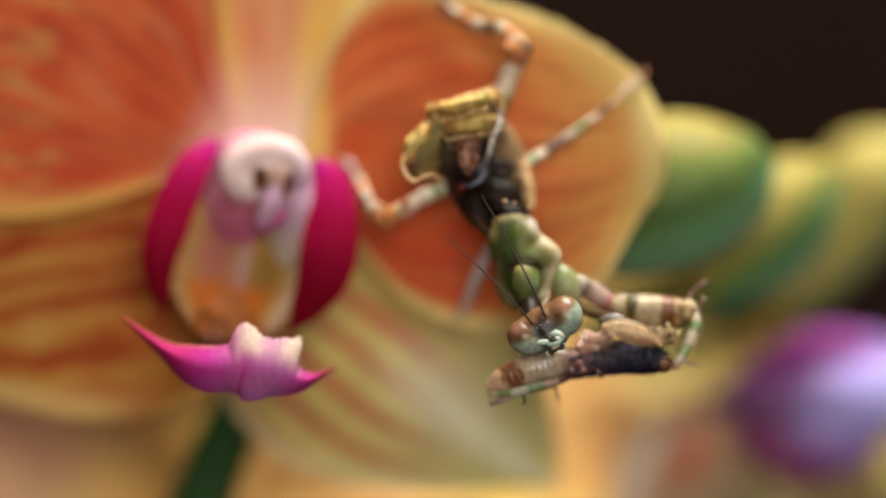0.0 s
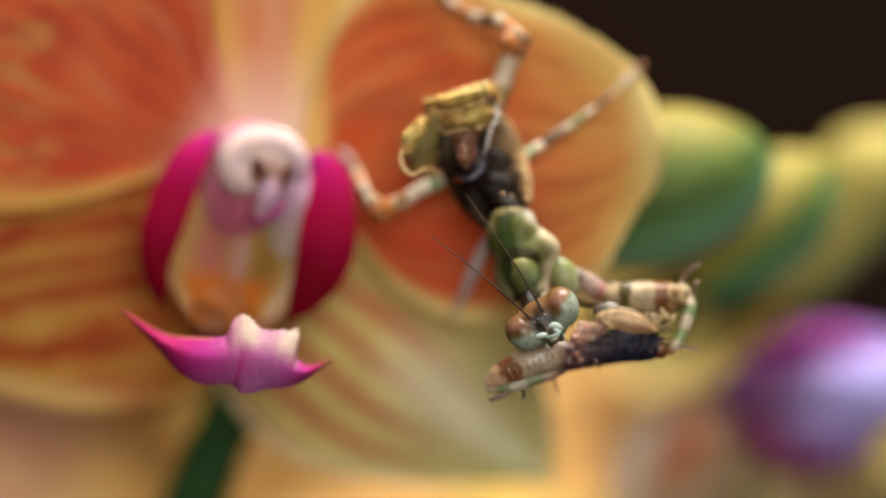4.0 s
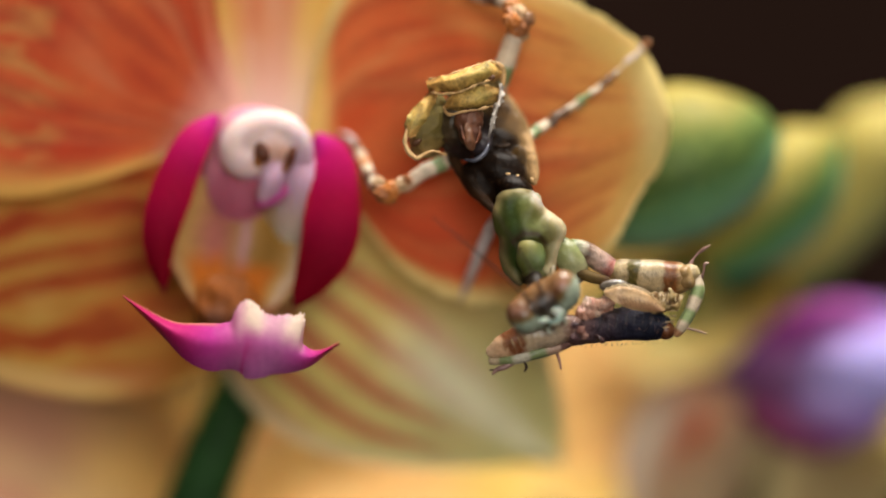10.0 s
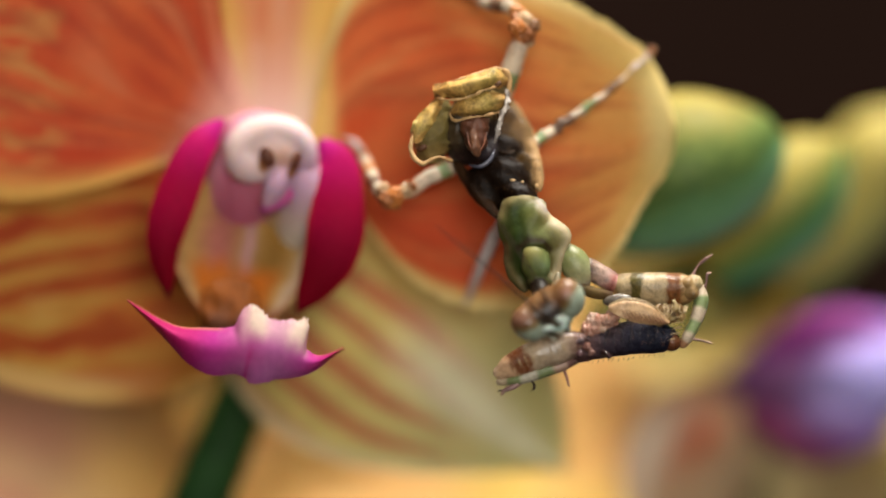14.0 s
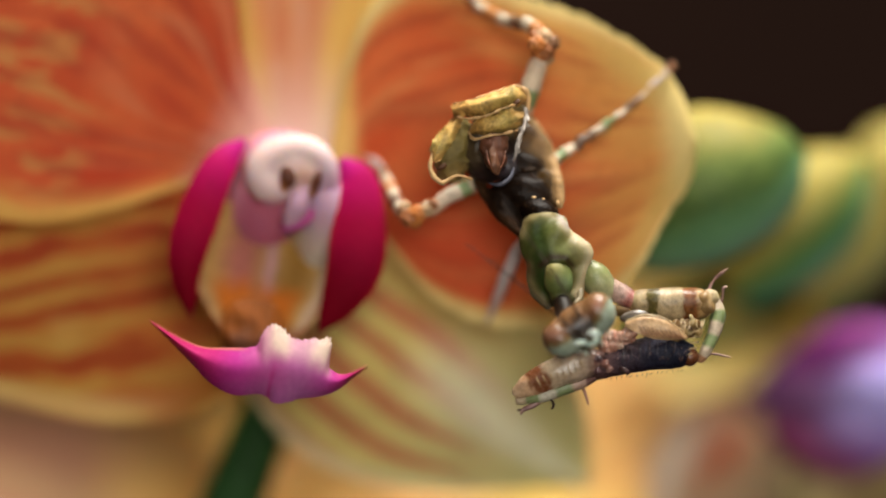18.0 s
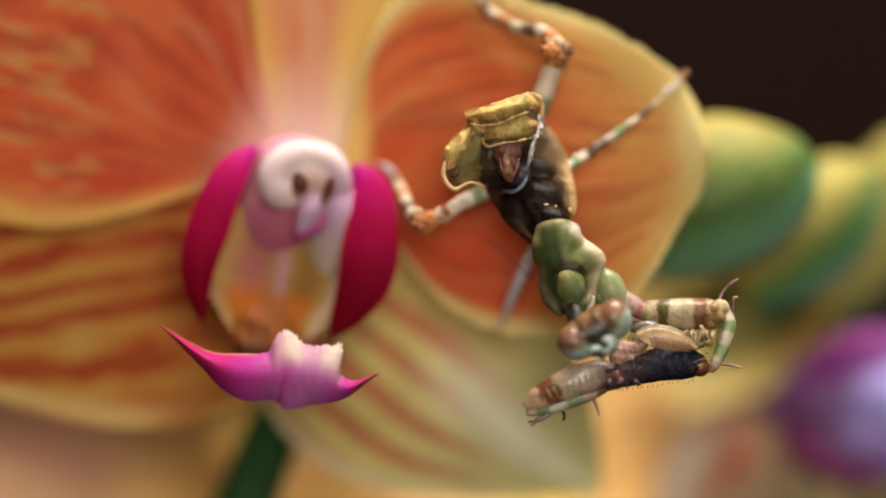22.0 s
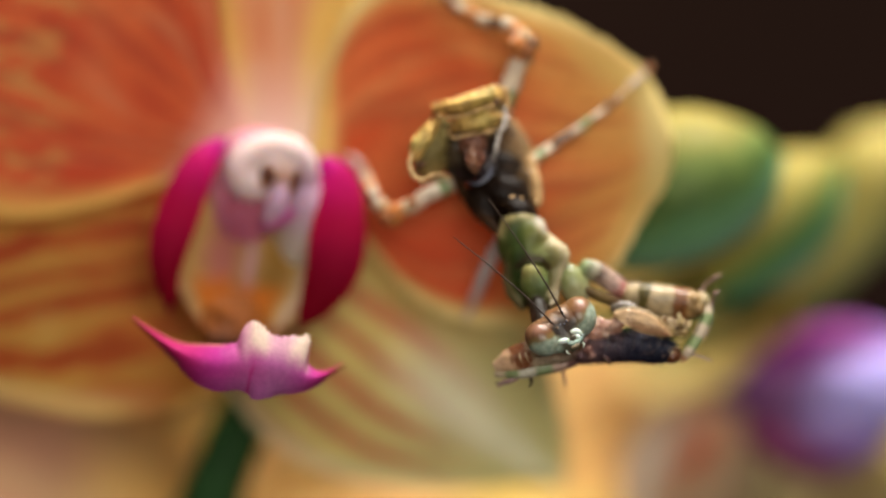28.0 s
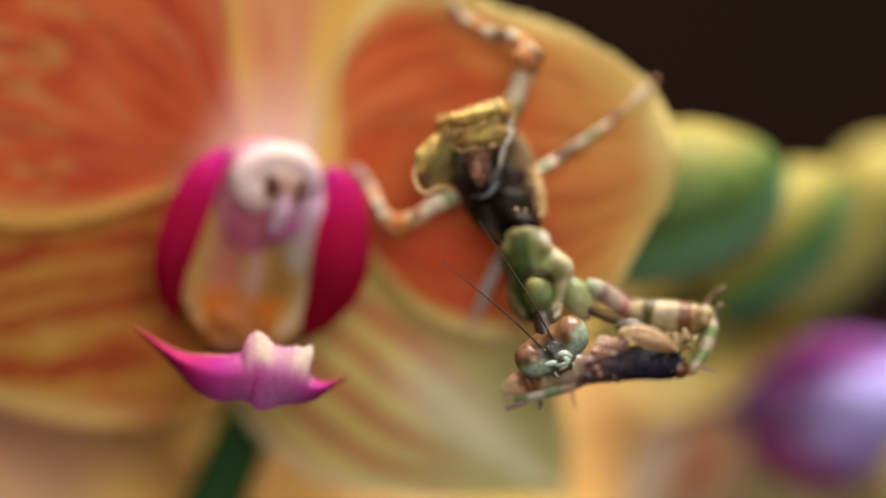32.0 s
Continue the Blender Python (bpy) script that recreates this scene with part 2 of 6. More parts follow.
def blade(axis, upper, lower, cup=0.0, ruffle=0.0, thick=0.35, ns=40, nw=26, freq=180.0, bow=1.6, ridge=0.0, seed=0.0, fray=0.0, tilt=0.0, fold=0.0, fold_at=0.5, fray_freq=0.13, fray_over=0.0):
    """A petal or plate. axis: plan points (u, v, d) from base to tip; upper and lower: half widths (station, plan units)
    to the left and right of the way along the axis; cup: mm by which the edges stand back; ruffle: mm of waviness at the edge."""
    s = 1 - (1 - np.linspace(0, 1, ns)) ** bow
    ax = curve_through(axis, 200)
    c = np.array([[np.interp(q, np.linspace(0, 1, 200), ax[:, k]) for k in range(3)] for q in s])
    t = np.gradient(c, axis=0)
    up, lo = widths_at(upper, s), widths_at(lower, s)
    front, uvs = [], []
    for i in range(ns):
        du, dv = t[i][0], t[i][1]
        n = math.hypot(du, dv) or 1.0
        px, py = dv / n, -du / n
        for j in range(nw):
            w = -1 + 2 * j / (nw - 1)
            half = (up[i] if w > 0 else lo[i]) * w
            u, v = c[i][0] + px * half, c[i][1] + py * half
            if fray and abs(w) > 0.8 and (w > 0 or not fray_over) and up[i] >= fray_over:
                f = 1 + fray * noise.noise(Vector((u * fray_freq + seed, v * fray_freq, 0))) * (abs(w) - 0.8) * 5
                u, v = c[i][0] + px * half * f, c[i][1] + py * half * f
            d = c[i][2] + cup * w * w + tilt * w + fold * math.exp(-(((s[i] - fold_at - 0.05 * (w + 1)) / 0.03) ** 2)) * max(0.0, 0.6 - w) * 0.5 + ridge * math.exp(-((w / 0.08) ** 2))
            d += ruffle * abs(w) ** 2.5 * 2 * noise.noise(Vector((u * freq * 3e-5 + seed, v * freq * 3e-5, seed)))
            front.append(board(u, v, d))
            uvs.append((float(s[i]), (w + 1) / 2))
    back = [p + Vector((0, thick * MM, 0)) for p in front]
    n = len(front)
    faces = []
    for i in range(ns - 1):
        for j in range(nw - 1):
            a, b, cc, dd = i * nw + j, i * nw + j + 1, (i + 1) * nw + j + 1, (i + 1) * nw + j
            faces.append((a, b, cc, dd))
            faces.append((n + dd, n + cc, n + b, n + a))
    rim = [*range(nw), *[i * nw + nw - 1 for i in range(1, ns)], *[(ns - 1) * nw + j for j in range(nw - 2, -1, -1)], *[i * nw for i in range(ns - 2, 0, -1)]]
    # the cut edge has corners of its own, so that it shades apart from the faces
    k, m = 2 * n, len(rim)
    for a in range(m):
        b = (a + 1) % m
        faces.append((k + b, k + a, k + m + a, k + m + b))
    return front + back + [front[q] for q in rim] + [back[q] for q in rim], faces, uvs + uvs + [uvs[q] for q in rim] * 2


def joined(geos):
    """Several shapes in one mesh."""
    verts, faces, uvs = [], [], []
    for v, f, u in geos:
        k = len(verts)
        verts += v
        uvs += u
        faces += [tuple(i + k for i in q) for q in f]
    return verts, faces, uvs


def mm(u, v, d):
    return np.array(board(u, v, d)) / MM


def ball(at, size, pigment, turn=0.0):
    """An ellipsoid for organic(): centre in mm, half sizes in mm, turned about the view axis."""
    return ("ball", np.array(at, float), np.array(size, float), radians(turn), pigment)


def cord(points, radii, pigments, n=0):
    """A limb for organic(): points and radii in mm; one pigment, or several that follow each other along it."""
    n = n or 4 * len(points)
    c = curve_through(points, n)
    r = curve_through([(q,) for q in radii], n)[:, 0].clip(0.02)
    many = pigments if isinstance(pigments, list) else [pigments]
    return ("cord", c, r, [many[min(len(many) - 1, int(i / n * len(many)))] for i in range(n)])


def organic(shapes, cell=0.08, k=0.15, tint=0.12, lump=0.0, lump_freq=3.0, seed=1, gain=1.0):
    """One smooth skin over balls and cords that melt into each other over k mm; the pigments melt over tint mm.
    Gives verts (metres), faces, uvs and pigments."""
    los, his = [], []
    for sh in shapes:
        r = sh[2].max() if sh[0] == "ball" else sh[2].max()
        p = sh[1].reshape(-1, 3)
        los.append(p.min(0) - r)
        his.append(p.max(0) + r)
    lo, hi = np.min(los, 0) - 4 * cell - k, np.max(his, 0) + 4 * cell + k
    n = np.ceil((hi - lo) / cell).astype(int) + 1
    gx, gy, gz = [lo[a] + cell * np.arange(n[a]) for a in range(3)]
    grid = np.stack(np.meshgrid(gx, gy, gz, indexing="ij"), -1)

    def pieces():
        for sh in shapes:
            if sh[0] == "ball":
                yield sh[1], sh[1], sh[2].max(), sh
            else:
                for i in range(len(sh[1]) - 1):
                    a, b = sh[1][i], sh[1][i + 1]
                    yield np.minimum(a, b), np.maximum(a, b), max(sh[2][i], sh[2][i + 1]), (sh[0], a, b, sh[2][i], sh[2][i + 1], sh[3][i])

    def away(p, sh):
        if sh[0] == "ball":
            q = p - sh[1]
            c, s = math.cos(sh[3]), math.sin(sh[3])
            q = np.stack([q[..., 0] * c - q[..., 2] * s, q[..., 1], q[..., 0] * s + q[..., 2] * c], -1)
            a, b = np.linalg.norm(q / sh[2], axis=-1), np.linalg.norm(q / sh[2] ** 2, axis=-1)
            return a * (a - 1) / np.maximum(b, 1e-6)
        _, a, b, r0, r1, _ = sh
        t = ((p - a) @ (b - a) / max(1e-9, (b - a) @ (b - a))).clip(0, 1)
        return np.linalg.norm(p - a - t[..., None] * (b - a), axis=-1) - (r0 + t * (r1 - r0))

    acc = np.full(grid.shape[:3], math.exp(-12.0))
    for p0, p1, r, sh in pieces():
        i0 = np.maximum(0, ((p0 - r - 2.5 * k - lo) / cell).astype(int))
        i1 = np.minimum(n, ((p1 + r + 2.5 * k - lo) / cell).astype(int) + 2)
        box = tuple(slice(a, b) for a, b in zip(i0, i1))
        acc[box] += np.exp(np.clip(-away(grid[box], sh) / k * 3, -60, 60))
    val = -np.log(np.maximum(acc, 1e-30)) * k / 3
    if lump:
        rs = np.random.RandomState(seed)
        for _ in range(9):
            w = rs.normal(size=3) * lump_freq
            val += lump / 3 * np.sin(grid @ w + rs.uniform(0, 6.28))
    # surface nets
    cells = tuple(n - 1)
    pos, cnt = np.zeros((*cells, 3)), np.zeros(cells)

    def corner(o):
        return val[o[0]:o[0] + cells[0], o[1]:o[1] + cells[1], o[2]:o[2] + cells[2]]

    for a in range(3):
        b, c = (a + 1) % 3, (a + 2) % 3
        for ob_, oc in ((0, 0), (0, 1), (1, 0), (1, 1)):
            o = [0, 0, 0]
            o[b], o[c] = ob_, oc
            e = list(o)
            e[a] = 1
            va, vb = corner(o), corner(e)
            cross = (va < 0) != (vb < 0)
            t = np.where(cross, va / np.where(va == vb, 1, va - vb), 0)
            for ax in range(3):
                pos[..., ax] += np.where(cross, t if ax == a else o[ax], 0)
            cnt += cross
    active = cnt > 0
    idx = -np.ones(cells, int)
    idx[active] = np.arange(active.sum())
    where = np.argwhere(active)
    pts = lo + cell * (where + pos[active] / cnt[active][:, None])
    faces = []
    for a in range(3):
        b, c = (a + 1) % 3, (a + 2) % 3
        va = np.moveaxis(val, (a, b, c), (0, 1, 2))
        ia = np.moveaxis(idx, (a, b, c), (0, 1, 2))
        s0, s1 = va[:-1, 1:-1, 1:-1] < 0, va[1:, 1:-1, 1:-1] < 0
        q = np.stack([ia[:, :-1, :-1], ia[:, 1:, :-1], ia[:, 1:, 1:], ia[:, :-1, 1:]], -1)
        faces += [tuple(f) for f in q[s0 & ~s1].tolist()]
        faces += [tuple(f[::-1]) for f in q[~s0 & s1].tolist()]
    wsum, col = np.full(len(pts), 1e-25), np.zeros((len(pts), 3))
    for p0, p1, r, sh in pieces():
        near = np.all((pts > p0 - r - 4 * tint - k) & (pts < p1 + r + 4 * tint + k), axis=1)
        w = np.exp(np.clip(-away(pts[near], sh) / tint * 3, -60, 60))
        wsum[near] += w
        col[near] += w[:, None] * np.array(sh[-1])
    col *= gain / wsum[:, None]
    return [Vector(p) * MM for p in pts.tolist()], faces, [(0.5, 0.5)] * len(pts), col


def mesh_of(name, geo, material, origin):
    verts, faces, uvs = geo[:3]
    me = bpy.data.meshes.new(name)
    me.from_pydata([tuple(Vector(v) - origin) for v in verts], [], faces)
    layer = me.uv_layers.new(name="UVMap")
    idx = np.empty(len(me.loops), int)
    me.loops.foreach_get("vertex_index", idx)
    layer.data.foreach_set("uv", np.array(uvs, float)[idx].ravel())
    me.polygons.foreach_set("use_smooth", [True] * len(me.polygons))
    if len(geo) > 3:
        layer = me.color_attributes.new("pigment", "FLOAT_COLOR", "POINT")
        layer.data.foreach_set("color", np.hstack([geo[3], np.ones((len(verts), 1))]).ravel())
    me.materials.append(material)
    me.update()
    return me


def thing(name, place, label, category, group="", kind=""):
    ob = new(name)
    ob.empty_display_size = 0.002
    ob.location = place
    PLACE[ob.name] = Vector(place)
    return tagged(ob, label, category, group, kind)


def part(name, geo, material, parent, label="", pivot=None, local=False):
    """Links a shape as one mesh under a thing or a part. pivot: the point about which it turns; local: the shape is already in its parent's space."""
    base = PLACE[parent.name]
    at = Vector(pivot) if pivot is not None else base
    ob = new(name, mesh_of(name, geo, material, Vector((0, 0, 0)) if local else at))
    ob.parent = parent
    ob.location = Vector((0, 0, 0)) if local else at - base
    PLACE[ob.name] = at
    return tagged(ob, label)


# ---- the dark room added round the plant, unseen but for its back wall ----
def wood(name, a, b, scale, rough):
    m, nt, bs = nodes_of(name, rough, 0.05)
    g = grain(nt, scale, 6, (1.0, 1.0, 0.12))
    nt.links.new(ramp(nt, g, [(0.3, a), (0.7, b)]), bs.inputs["Base Color"])
    relief(nt, bs, g, 0.3, 0.002)
    return m


# near-black brown: the backdrop's deep shade is put into this base colour
DARK_WOOD = wood("shade_dark_wood", (0.008, 0.0038, 0.0028), (0.016, 0.0076, 0.0052), 9.0, 0.9)
# mid-brown for the unseen walls: less bounced light, darker reflections
PLASTER = wood("brown_plaster", (0.10, 0.075, 0.055), (0.14, 0.105, 0.08), 5.0, 0.9)
X0, X1, Y0, Y1, Z1 = -1.5, 1.5, -1.9, 1.3, 1.70


def blocks(name, spans, material, label, category):
    """Walls or ceilings in several blocks, each from one corner to the other, joined into one piece."""
    bm = bmesh.new()
    for lo, hi in spans:
        for v in bmesh.ops.create_cube(bm, size=1)["verts"]:
            v.co = Vector([lo[k] + (hi[k] - lo[k]) * (v.co[k] + 0.5) for k in range(3)])
    me = bpy.data.meshes.new(name)
    bm.to_mesh(me)
    bm.free()
    me.materials.append(material)
    return tagged(new(name, me), label, category, kind="structure")


def round_hole(a0, a1, b0, b1, h):
    """Four spans of a wall or ceiling round a hole (h: a and b from and to)."""
    return [((a0, h[0]), (b0, b1)), ((h[1], a1), (b0, b1)), ((h[0], h[1]), (b0, h[2])), ((h[0], h[1]), (h[3], b1))]


blocks("floor", [((X0 - 0.1, Y0 - 0.1, -0.06), (X1 + 0.1, Y1 + 0.1, 0))], DARK_WOOD, "near-black wooden board added under the plant", "floor")
blocks("wall_north", [((X0 - 0.1, Y1, 0), (X1 + 0.1, Y1 + 0.1, Z1))], DARK_WOOD, "wooden wall added as backdrop, its deep shade in the near-black colour", "wall")
hole = (FRONT_LIGHT_AT.x - FRONT_W / 2, FRONT_LIGHT_AT.x + FRONT_W / 2, FRONT_LIGHT_AT.z - FRONT_H / 2, FRONT_LIGHT_AT.z + FRONT_H / 2)
blocks("wall_south", [((a[0], Y0 - 0.1, b[0]), (a[1], Y0, b[1])) for a, b in round_hole(X0 - 0.1, X1 + 0.1, 0, Z1, hole)], PLASTER, "unseen brown plaster wall, added with an opening for the front lamp", "wall")
blocks("wall_west", [((X0 - 0.1, Y0, 0), (X0, Y1, Z1))], PLASTER, "unseen brown plaster wall, added to limit bounced light", "wall")
blocks("wall_east", [((X1, Y0, 0), (X1 + 0.1, Y1, Z1))], PLASTER, "unseen brown plaster wall, added to limit bounced light", "wall")
hole = (ROOF_LIGHT_AT.x - ROOF_SIZE / 2, ROOF_LIGHT_AT.x + ROOF_SIZE / 2, ROOF_LIGHT_AT.y - ROOF_SIZE / 2, ROOF_LIGHT_AT.y + ROOF_SIZE / 2)
blocks("ceiling", [((a[0], b[0], Z1), (a[1], b[1], Z1 + 0.1)) for a, b in round_hole(X0 - 0.1, X1 + 0.1, Y0 - 0.1, Y1 + 0.1, hole)], PLASTER, "unseen plaster ceiling, added with an opening for the roof lamp", "ceiling")


# ---- the orchid: spike, buds, flowers ----
STEM = flesh("green_stem", [(0, (0.008, 0.034, 0.009)), (0.5, (0.012, 0.045, 0.01)), (1, (0.04, 0.10, 0.02))], 0.55, 0.12, 0.3, (0.03, 0.05, 0.02), 400, 0.3)
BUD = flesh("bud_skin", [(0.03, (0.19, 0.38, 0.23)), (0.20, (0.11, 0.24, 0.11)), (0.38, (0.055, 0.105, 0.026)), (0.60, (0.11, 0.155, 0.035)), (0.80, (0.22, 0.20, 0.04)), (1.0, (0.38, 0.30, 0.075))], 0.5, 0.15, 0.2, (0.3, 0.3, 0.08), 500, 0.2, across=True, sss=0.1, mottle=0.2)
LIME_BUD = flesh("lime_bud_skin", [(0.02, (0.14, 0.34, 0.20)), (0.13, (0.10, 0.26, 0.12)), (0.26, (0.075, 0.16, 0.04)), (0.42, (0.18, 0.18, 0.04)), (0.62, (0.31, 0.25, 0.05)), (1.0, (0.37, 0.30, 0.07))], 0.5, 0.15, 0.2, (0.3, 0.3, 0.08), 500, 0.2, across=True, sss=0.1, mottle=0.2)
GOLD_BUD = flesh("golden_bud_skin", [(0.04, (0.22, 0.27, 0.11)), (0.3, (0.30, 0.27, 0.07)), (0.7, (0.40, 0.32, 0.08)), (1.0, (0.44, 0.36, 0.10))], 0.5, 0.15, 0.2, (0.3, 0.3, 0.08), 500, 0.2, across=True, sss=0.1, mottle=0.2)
spike = thing("flower_spike", board(330, 860, 26), "dark green orchid flower spike rising from the board", "plant stem")
foot = Vector((board(262, 1000, 26).x, board(262, 1000, 26).y, 0.0))
part("stem", tube([foot, foot + Vector((0.0003, 0, 0.08)), foot + Vector((0.0006, 0, 0.16)), foot + Vector((0.001, 0, 0.22)), foot + Vector((0.0013, 0, 0.255)), board(292, 1100, 27), board(318, 970, 26.5), board(354, 860, 26), board(420, 700, 26), board(520, 470, 26), board(760, 390, 25), board(1020, 390, 24), board(1240, 330, 28), board(1450, 330, 40), board(1640, 290, 46)],
                  [2.2, 2.1, 2.0, 1.9, 1.8, 1.9, 2.1, 2.1, 1.9, 1.5, 1.3, 1.2, 1.1, 1.0, 0.6], 16, 120), STEM, spike)


def bud(points, radii, d_label, coat, tip_highlight=0.0):
    ob = thing("flower_bud", points[0], d_label, "flower bud", "buds on the spike")
    geo = tube(points, radii, 28, 30, 1.0, 0.25, 160)
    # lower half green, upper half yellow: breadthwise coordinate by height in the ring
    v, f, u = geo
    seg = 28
    # towards the tip the colour shifts to teal, a highlight painted in
    u = [(q[0], (0.5 + 0.5 * math.cos(2 * math.pi * (k % seg) / seg)) * (1 - tip_highlight * max(0.0, min(1.0, (q[0] - 0.66) / 0.24)))) if k < 30 * seg else (q[0], 0.5) for k, q in enumerate(u)]
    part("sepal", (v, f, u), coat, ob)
    part("pedicel", tube([points[0], points[0] + Vector((-0.004, 0.003, -0.002)), points[0] + Vector((-0.008, 0.004, -0.004))], [1.0, 0.9, 0.9], 10, 10), STEM, ob)
    return ob


for u, v, d, a in ((760, 390, 25, 10), (1020, 390, 24, -5)):
    part("bract", tube([board(u - 30, v + 14, d - 1), board(u, v, d - 1.6), board(u + 30, v - a, d - 1)], [1.5, 1.8, 0.2], 12, 14), STEM, spike, "small scale-like bract")


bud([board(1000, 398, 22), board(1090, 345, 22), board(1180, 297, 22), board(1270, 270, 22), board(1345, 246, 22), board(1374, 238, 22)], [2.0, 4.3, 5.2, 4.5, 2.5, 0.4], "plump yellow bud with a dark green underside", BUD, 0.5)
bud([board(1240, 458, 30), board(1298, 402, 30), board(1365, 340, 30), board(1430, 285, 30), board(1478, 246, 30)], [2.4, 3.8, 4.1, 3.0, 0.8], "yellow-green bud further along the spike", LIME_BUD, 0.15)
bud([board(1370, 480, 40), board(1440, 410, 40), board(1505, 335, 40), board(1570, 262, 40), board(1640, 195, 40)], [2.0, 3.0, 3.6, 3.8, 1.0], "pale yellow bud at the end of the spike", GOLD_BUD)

def painted(geo, paint):
    """Gives a blade's every point its pigment by its place along (s) and across (w) the blade."""
    return (*geo, np.array([paint(s, w) for s, w in geo[2]]))


def ease(a, b, x):
    x = min(1.0, max(0.0, (x - a) / (b - a)))
    return x * x * (3 - 2 * x)


def toward(c, tone, amount):
    return c + (np.array(tone) - c) * min(1.0, max(0.0, amount))


def streaks(s, w, along, across, seed):
    """Uneven streaks that run lengthwise, from about -1 to 1."""
    bend = 0.25 * noise.noise(Vector((s * 3.0, w * 2.0, seed + 5)))
    return noise.noise(Vector((s * along, (w + bend * 0.5) * across, seed))) + 0.45 * noise.noise(Vector((s * along * 2.3, (w + bend) * across * 2.1, seed + 9)))


def right_petal_paint(s, w):
    """Orange-red heart with darker red clouds, faint veins, a wide olive-gold outer part and a pale hem."""
    w = 2 * w - 1
    n = noise.noise(Vector((s * 4, w * 3, 4)))
    c = toward(np.array((0.80, 0.22, 0.07)), (0.70, 0.13, 0.04), 0.5 + 1.2 * n)
    c = toward(c, (0.78, 0.32, 0.11), 0.6 * ease(-0.05, 0.30, streaks(s, w, 3.0, 8.0, 21)))
    low = ease(0.10, -0.45, w) * (1 - ease(0.42, 0.75, s))
    c = toward(c, (0.56, 0.075, 0.03), 0.6 * low)
    c = toward(c, (0.50, 0.06, 0.02), 0.7 * math.exp(-((s - 0.72) / 0.13) ** 2 - ((w + 0.42) / 0.16) ** 2))
    far_out = math.hypot(s, 0.62 * w if w > 0 else 0.50 * w) + 0.10 * n + 0.05 * streaks(s, w, 2.0, 9.0, 33)
    c = toward(c, (0.74, 0.38, 0.10), 0.85 * ease(0.52, 0.82, far_out))
    c = toward(c, (0.72, 0.50, 0.155), ease(0.78, 1.04, far_out))
    c = toward(c, (0.42, 0.07, 0.03), 0.45 * ease(0.10, 0.40, streaks(s, w, 2.2, 13.0, 55)) * (1 - ease(0.75, 0.95, far_out)))
    c = toward(c, (0.74, 0.42, 0.13), 0.85 * ease(0.81, 0.92, abs(w)))
    c = toward(c, (0.86, 0.62, 0.20), ease(0.07, 0.0, s - 0.03 * (1 + w)))
    return toward(c, (0.82, 0.69, 0.30), 0.9 * ease(0.86, 0.97, max(abs(w), s)))


def left_petal_paint(s, w):
    """Orange-red, clouded with yellowish flecks away from the throat, a white-pink throat and a broad wavy yellow lower margin."""
    w = 2 * w - 1
    n = noise.noise(Vector((s * 5, w * 3, 14)))
    c = toward(np.array((0.74, 0.17, 0.055)), (0.60, 0.075, 0.027), 0.5 + 1.3 * n)
    c = toward(c, (0.72, 0.25, 0.11), 0.6 * ease(0.0, 0.35, streaks(s, w, 3.0, 8.0, 61)) * (1 - ease(0.25, 0.5, s)))
    flecks = ease(0.0, 0.22, streaks(s, w, 9.0, 11.0, 71))
    c = toward(c, (0.70, 0.36, 0.11), 0.72 * flecks * ease(0.28, 0.50, s + 0.12 * w))
    c = toward(c, (0.42, 0.045, 0.025), 0.5 * ease(0.05, 0.32, streaks(s, w, 5.0, 11.0, 83)))
    edge_at = 0.87 + 0.05 * noise.noise(Vector((s * 9, 0, 3)))
    c = toward(c, (0.78, 0.34, 0.09), 0.7 * ease(edge_at - 0.20, edge_at, w))
    c = toward(c, (0.78, 0.47, 0.12), ease(edge_at - 0.05, edge_at + 0.06, abs(w)))
    c = toward(c, (0.62, 0.32, 0.08), 0.4 * ease(0.96, 1.0, w))
    return toward(c, (0.92, 0.64, 0.52), ease(0.15, 0.0, s + 0.03 * n))


def striped_sepal_paint(s, w):
    """Gold with broken red-brown stripes that run lengthwise, redder at the base and above, a plain yellow lower margin."""
    w = 2 * w - 1
    n = noise.noise(Vector((s * 4, w * 4, 24)))
    c = toward(np.array((0.60, 0.18, 0.036)), (0.52, 0.125, 0.026), 0.5 + 1.2 * n)
    c = toward(c, (0.66, 0.32, 0.07), 0.8 * ease(0.32, 0.12, s) * ease(0.15, 0.55, w))
    wave = 0.14 * noise.noise(Vector((s * 4, w * 2, 2))) + 0.05 * noise.noise(Vector((s * 13, w * 5, 8)))
    phase = math.sin((w + wave - 0.45 * s) * 2 * math.pi * 3.1 + 0.6)
    patchy = 0.7 + 1.2 * noise.noise(Vector((s * 6, w * 7, 31)))
    c = toward(c, (0.64, 0.36, 0.075), 0.9 * ease(-0.1, 0.7, -phase) * min(1.0, max(0.25, patchy + 0.5 * ease(0.25, 0.6, s))) * (0.45 + 0.55 * ease(0.10, 0.40, s)))
    c = toward(c, (0.72, 0.46, 0.12), 0.6 * ease(0.25, 0.5, noise.noise(Vector((s * 7, w * 6, 41)))) * ease(0.35, 0.55, s))
    c = toward(c, (0.38, 0.042, 0.016), 0.9 * ease(0.1, 0.8, phase) * min(1.0, max(0.3, 1.4 - patchy)) * (1 - ease(0.68, 0.82, w)))
    c = toward(c, (0.80, 0.60, 0.23), 0.85 * ease(0.76, 0.90, w) * ease(0.15, 0.45, s) * (1 - 0.5 * ease(0.96, 1.0, w)))
    return c


